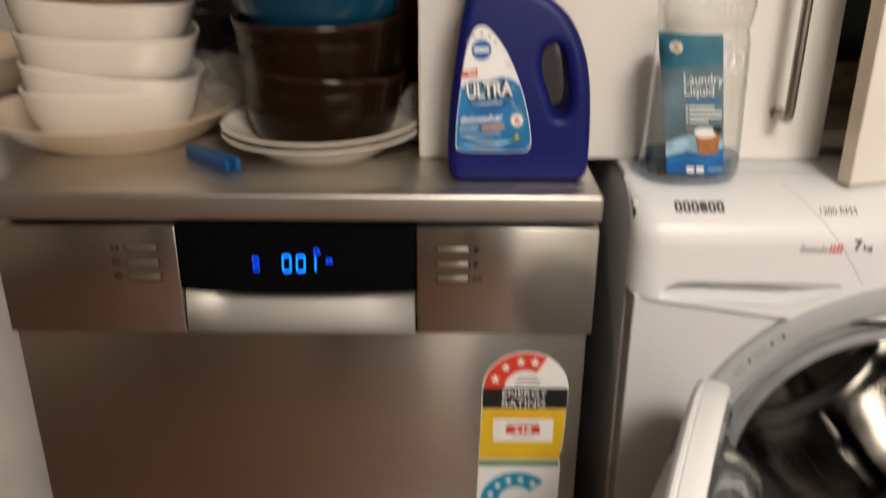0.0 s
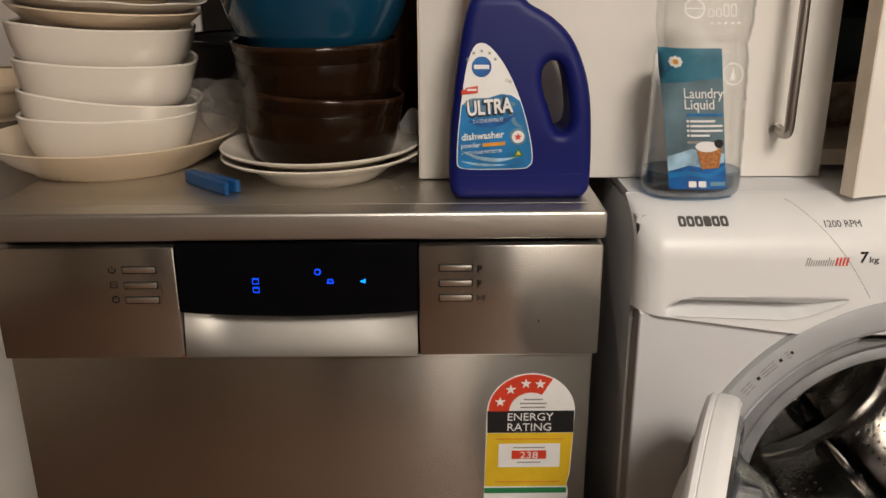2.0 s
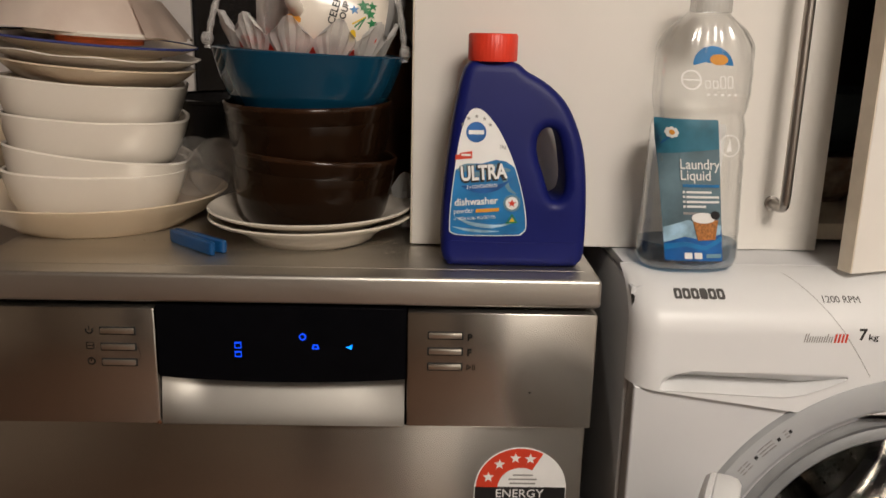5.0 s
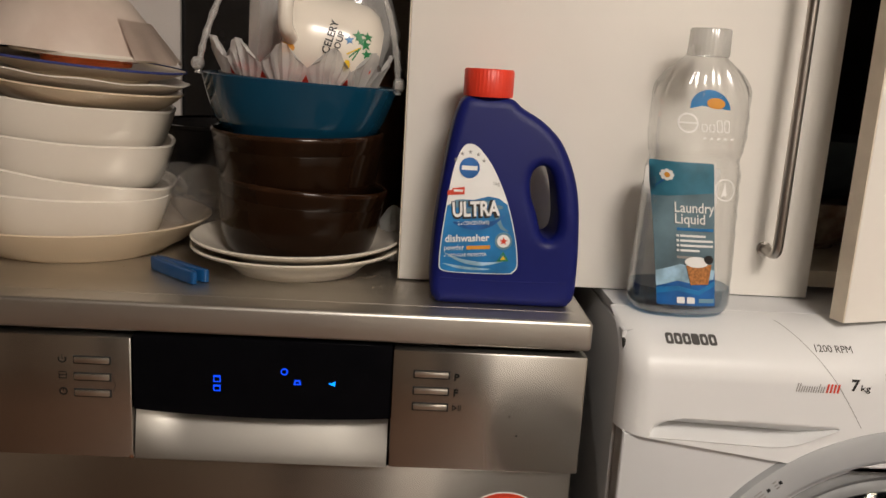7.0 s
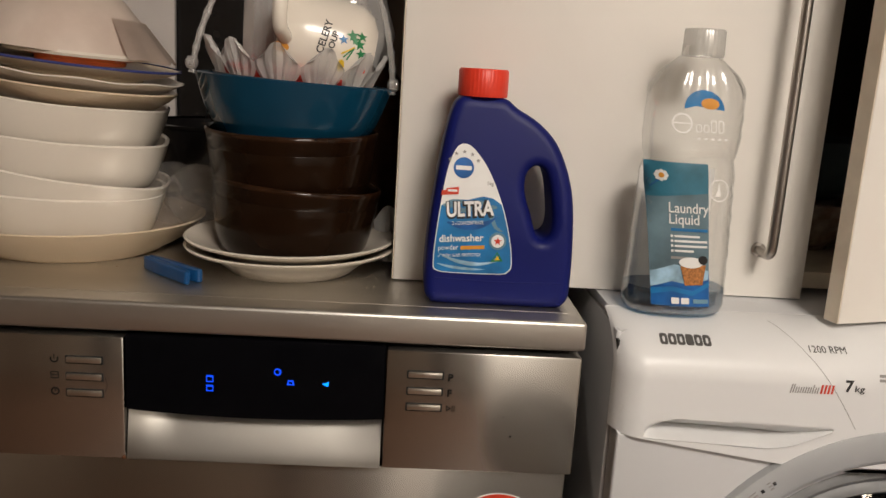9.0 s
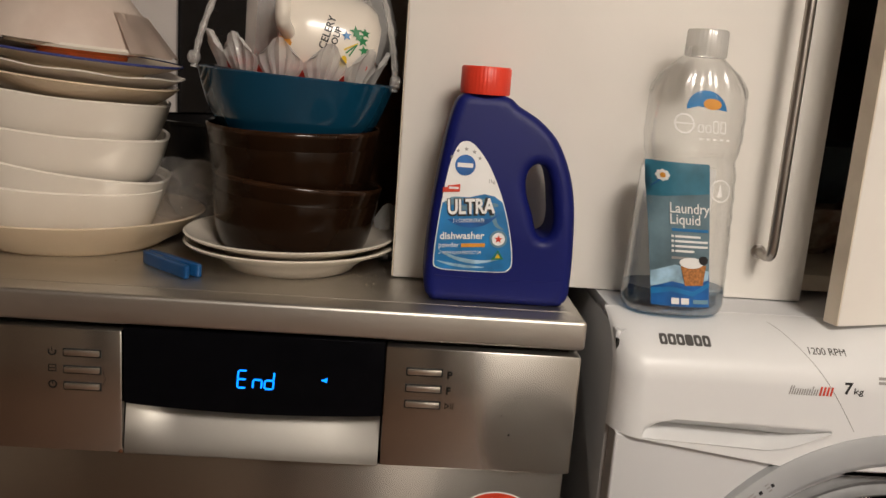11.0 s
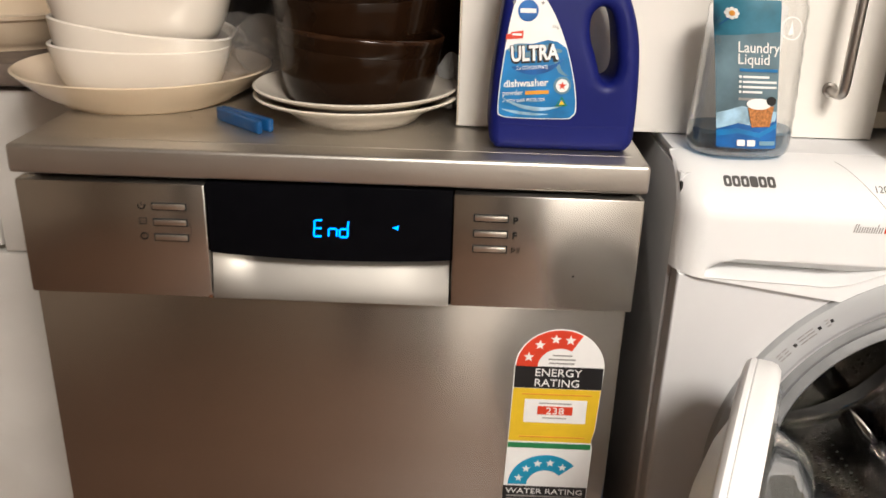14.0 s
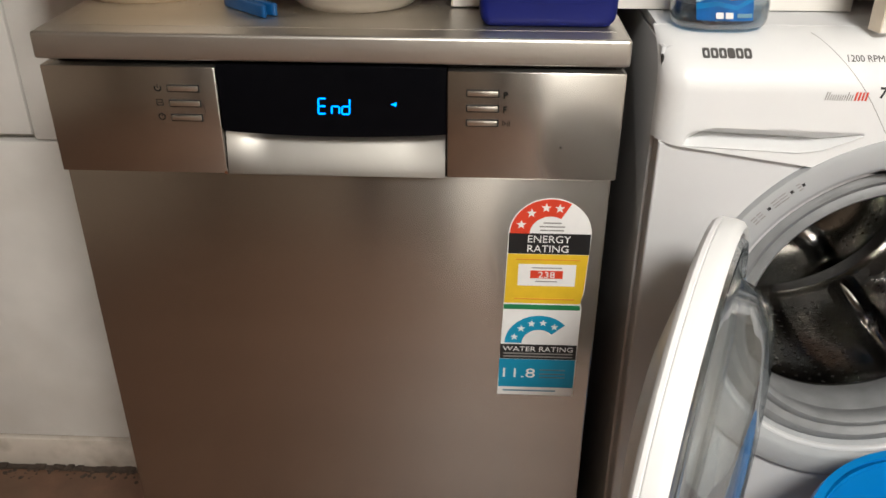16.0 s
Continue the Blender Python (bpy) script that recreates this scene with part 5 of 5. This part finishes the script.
jprint("triangle_badge", slab([[(0.2115, 0.8975), (0.2235, 0.8985), (0.2175, 0.9075)], [(0.2135, 0.8990), (0.2213, 0.8996), (0.2175, 0.9055)]], -0.0002, 0.0002), INK_GREEN, 4, sheet)
jprint("triangle_core", slab([[(0.2150, 0.8994), (0.2205, 0.8999), (0.2176, 0.9040)]], -0.0002, 0.0002), INK_YELLOW, 5, sheet)

jug.location, jug.scale = (0.2205, 0.070, 0.8518), (0.963, 1.0, 0.972)

# ---- clear laundry bottle ----
BX, BY, BZ = 0.394, 0.062, 0.8525
bot = thing("laundry_bottle", (BX, BY, BZ), "clear plastic laundry liquid bottle, nearly empty, on the washing machine", "bottle")
LINE = [(0.0, 0.040, 0.024), (0.002, 0.046, 0.029), (0.010, 0.0490, 0.0315), (0.040, 0.0480, 0.031), (0.080, 0.0465, 0.030), (0.120, 0.0450, 0.029), (0.140, 0.0440, 0.0285), (0.150, 0.0410, 0.027), (0.158, 0.0445, 0.029), (0.175, 0.0455, 0.030), (0.200, 0.0450, 0.0295), (0.215, 0.0425, 0.028), (0.228, 0.0340, 0.024), (0.238, 0.0230, 0.0195), (0.243, 0.0172, 0.0165), (0.252, 0.0165, 0.0165)]


def bottle_half(h):
    hs = [p[0] for p in LINE]
    return float(np.interp(h, hs, [p[1] for p in LINE])), float(np.interp(h, hs, [p[2] for p in LINE]))


def bottle_shell(h0, h1, shrink=0.0, n=72, steps=64, cap=False):
    bm_, rings = bmesh.new(), []
    for k in range(steps + 1):
        h = h0 + (h1 - h0) * k / steps
        w, d = bottle_half(h)
        ring = []
        for i in range(n):
            a = 2 * math.pi * i / n
            ca, sa = math.cos(a), math.sin(a)
            rib = 1 + 0.05 * max(0.0, math.sin((h - 0.20) / 0.045 * math.pi)) * math.cos(18 * a) * (0.20 < h < 0.245)
            rib += 0.010 * math.sin(h * 340 + 2.2 * a) * (abs(ca) > 0.6) * (0.02 < h < 0.20)
            q = (abs(ca) ** 2.6 + abs(sa) ** 2.6) ** (-1 / 2.6)
            ring.append(bm_.verts.new((BX + (w - shrink) * q * ca * rib, BY + (d - shrink) * q * sa * rib, BZ + h)))
        rings.append(ring)
    for p, q in zip(rings, rings[1:]):
        for i in range(n):
            bm_.faces.new((p[i], p[(i + 1) % n], q[(i + 1) % n], q[i]))
    bm_.faces.new(rings[0])
    if cap:
        bm_.faces.new(rings[-1])
    return bm_


shell = part("shell", bottle_shell(0.0, 0.252), CLEAR_PET, bot, "clear ribbed plastic", smooth=70)
shell.visible_shadow = False
part("liquid", bottle_shell(0.002, 0.026, 0.0012, cap=True, steps=10), LIQUID, bot, "remaining blue liquid")
part("cap", lathe([(0.004, 0.2425), (0.0182, 0.2425), (0.0190, 0.2445), (0.0186, 0.2655), (0.0175, 0.2675), (0.004, 0.2680)], 90, (BX + 0.002, BY, BZ), shape=lambda a: 1 + 0.012 * math.cos(30 * a)), CAP_GREY, bot, "frosted grey screw cap")


def bottle_y(x, z, side=-1):
    w, d = bottle_half(z - BZ)
    u = min(0.97, abs((x - BX) / w))
    return BY + side * d * (1 - u**2.6) ** (1 / 2.6)


def bprint(name, bm_, m, lift=1, parent=None, side=-1):
    fine(bm_, 0.006)
    if side < 0:
        for v in bm_.verts:  # the printed sheet sits slightly askew
            v.co.x += 0.008 - 0.13 * (v.co.z - 0.863)
    return part(name, wrapped(bm_, lambda x, z: bottle_y(x, z, side) + side * 0.0004 * lift), m, parent)


blab = bprint("front_label", slab([rounded(0.3575, 0.4135, 0.8640, 0.9990, 0.002, 2)], -0.0002, 0.0002), SHEET_PALE, 1, shell)
bprint("blue_top", slab([[(0.3577, 0.966), (0.4133, 0.972), (0.4133, 0.9988), (0.3577, 0.9988)]], -0.0002, 0.0002), SHEET_TEAL, 2, blab)
bprint("blue_foot", slab([[(0.3577, 0.8642), (0.4133, 0.8642), (0.4133, 0.8990), (0.4120, 0.8905), (0.3950, 0.8850), (0.3770, 0.8880), (0.3577, 0.8810)]], -0.0002, 0.0002), INK_DEEP, 2, blab)
bprint("cloud_print", slab([[(0.3577, 0.8815), (0.3770, 0.8880), (0.3950, 0.8850), (0.4120, 0.8905), (0.4133, 0.8990), (0.4000, 0.9010), (0.3800, 0.9040), (0.3577, 0.8960)]], -0.0002, 0.0002), INK_FOAM, 2, blab)
bprint("blue_wave", slab([[(0.3577, 0.8800), (0.3770, 0.8830), (0.3970, 0.8790), (0.4133, 0.8890), (0.4133, 0.8840), (0.3970, 0.8745), (0.3770, 0.8785), (0.3577, 0.8745)]], -0.0002, 0.0002), INK_SKY, 3, blab)
bprint("basket_print", slab([[(0.3855, 0.9030), (0.4100, 0.9045), (0.4065, 0.8855), (0.3895, 0.8845)]], -0.0002, 0.0002), WICKER, 4, blab)
bprint("linen_print", disc(0.3955, 0.9065, 0.0052, -0.0002, 0.0002, 20, 2.2), INK_WHITE, 5, blab)
bprint("linen_print", disc(0.4070, 0.9095, 0.0042, -0.0002, 0.0002, 14, 1.1), INK_BLACK, 6, blab)
for k in range(8):
    a = 2 * math.pi * k / 8
    bprint("petal_print", disc(0.3705 + 0.0042 * math.cos(a), 0.9865 + 0.0036 * math.sin(a), 0.0019, -0.0002, 0.0002, 10), INK_WHITE, 4, blab)
bprint("flower_print", disc(0.3705, 0.9865, 0.0024, -0.0002, 0.0002, 12), INK_ORANGE, 5, blab)
bprint("stem_print", slab([[(0.3605, 0.9755), (0.3675, 0.9825), (0.3682, 0.9815), (0.3610, 0.9750)]], -0.0002, 0.0002), INK_DEEP, 4, blab)
bprint("lettering", words("Laundry", 0.3760, 0.9530, 0.0135, 0, 0.0370, bold=0.0001), INK_WHITE, 4, blab)
bprint("lettering", words("Liquid", 0.3760, 0.9425, 0.0135, 0, 0.0280, bold=0.0001), INK_WHITE, 4, blab)
bprint("small_print", box(0.3775, 0.4120, -0.0002, 0.0002, 0.9358, 0.9385), INK_SKY, 3, blab)
for k, w in enumerate((0.024, 0.031, 0.031, 0.018)):
    z = 0.9310 - k * 0.0046
    bprint("tick", box(0.3770, 0.3792, -0.0002, 0.0002, z - 0.0010, z + 0.0012), INK_WHITE, 4, blab)
    bprint("small_print", box(0.3805, 0.3805 + w, -0.0002, 0.0002, z - 0.0010, z + 0.0010), INK_WHITE, 3, blab)
bprint("small_print", box(0.3770, 0.3930, -0.0002, 0.0002, 0.9095, 0.9118), INK_GREY, 3, blab)
for k in range(2):
    bprint("care_sign", slab([rounded(0.3760 + k * 0.0095, 0.3835 + k * 0.0095, 0.8665, 0.8725, 0.0008, 2)], -0.0002, 0.0002), INK_WHITE, 5, blab)
bprint("small_print", box(0.3970, 0.4120, -0.0002, 0.0002, 0.8675, 0.8715), INK_PALE, 5, blab)
bprint("care_ring", slab([circle(0.4245, 0.9750, 0.0105, 28), circle(0.4245, 0.9750, 0.0095, 28)], -0.0002, 0.0002), FADED_WHITE, 1, shell)
bprint("care_leaf", slab([[(0.4205, 0.9690), (0.4245, 0.9820), (0.4260, 0.9700)]], -0.0002, 0.0002), FADED_WHITE, 1, shell)
bprint("globe_mark", slab([[(0.4100 + 0.0185 * math.cos(a), 1.0480 + 0.0175 * math.sin(a)) for a in np.linspace(0, math.pi, 20)] + [(0.4020, 1.0510)]], -0.0002, 0.0002), INK_SKY, 1, shell)
bprint("globe_mark", disc(0.4150, 1.0535, 0.0050, -0.0002, 0.0002, 14, 1.7), INK_ORANGE, 2, shell)
bprint("name_mark", slab([circle(0.3895, 1.0350, 0.0092, 28), circle(0.3895, 1.0350, 0.0076, 28)], -0.0002, 0.0002), FADED_WHITE, 1, shell)
bprint("name_mark", box(0.3820, 0.3970, -0.0002, 0.0002, 1.0345, 1.0357), FADED_WHITE, 1, shell)
for k in range(4):
    bprint("name_mark", slab([rounded(0.4015 + k * 0.0070, 0.4070 + k * 0.0070, 1.0275, 1.0350 + (0.004 if k > 1 else 0), 0.002, 3), rounded(0.4024 + k * 0.0070, 0.4061 + k * 0.0070, 1.0285, 1.0342 + (0.004 if k > 1 else 0), 0.0014, 2)], -0.0002, 0.0002), FADED_WHITE, 1, shell)
for k in range(5):
    bprint("small_print", box(0.4030 + k * 0.0065, 0.4058 + k * 0.0065, -0.0002, 0.0002, 1.0210, 1.0228), FADED_WHITE, 1, shell)
bprint("back_label", slab([rounded(0.3530, 0.4290, 0.8700, 0.9900, 0.002, 2)], -0.0002, 0.0002), FADED_WHITE, -2, shell, 1)


def motions():
    """The lit bars of the display: raised to the glass when lit, sunk behind it when dark."""
    figures = {"0": "abcdef", "1": "bc", "E": "adefg", "n": "ceg", "d": "bcdeg", " ": ""}
    states = [(0.0, "001", False, True, False), (1.55, "000", True, True, True)]
    for k in range(2, 10):
        states.append((k - 0.03, "   ", False, True, True))
        states.append((k + 0.46, "000", True, True, True))
    states[-1:] = [(9.47, "End", False, False, True)]
    for key, ob in SEG.items():
        rows, was = [], None
        for t, text, colon, icons, plug in states:
            on = {"colon": colon, "icon": icons, "plug": plug}[key[0]] if isinstance(key[0], str) else key[1] in figures[text[key[0]]]
            at = pose(0, 0.0 if on else 0.006, 0)
            if was is None:
                rows.append((t, at))
            elif on != was[0]:
                rows += [(t - 0.034, was[1]), (t, at)]
            was = (on, at)
        rows.append((16.0, was[1]))
        walk(ob, rows)


motions()
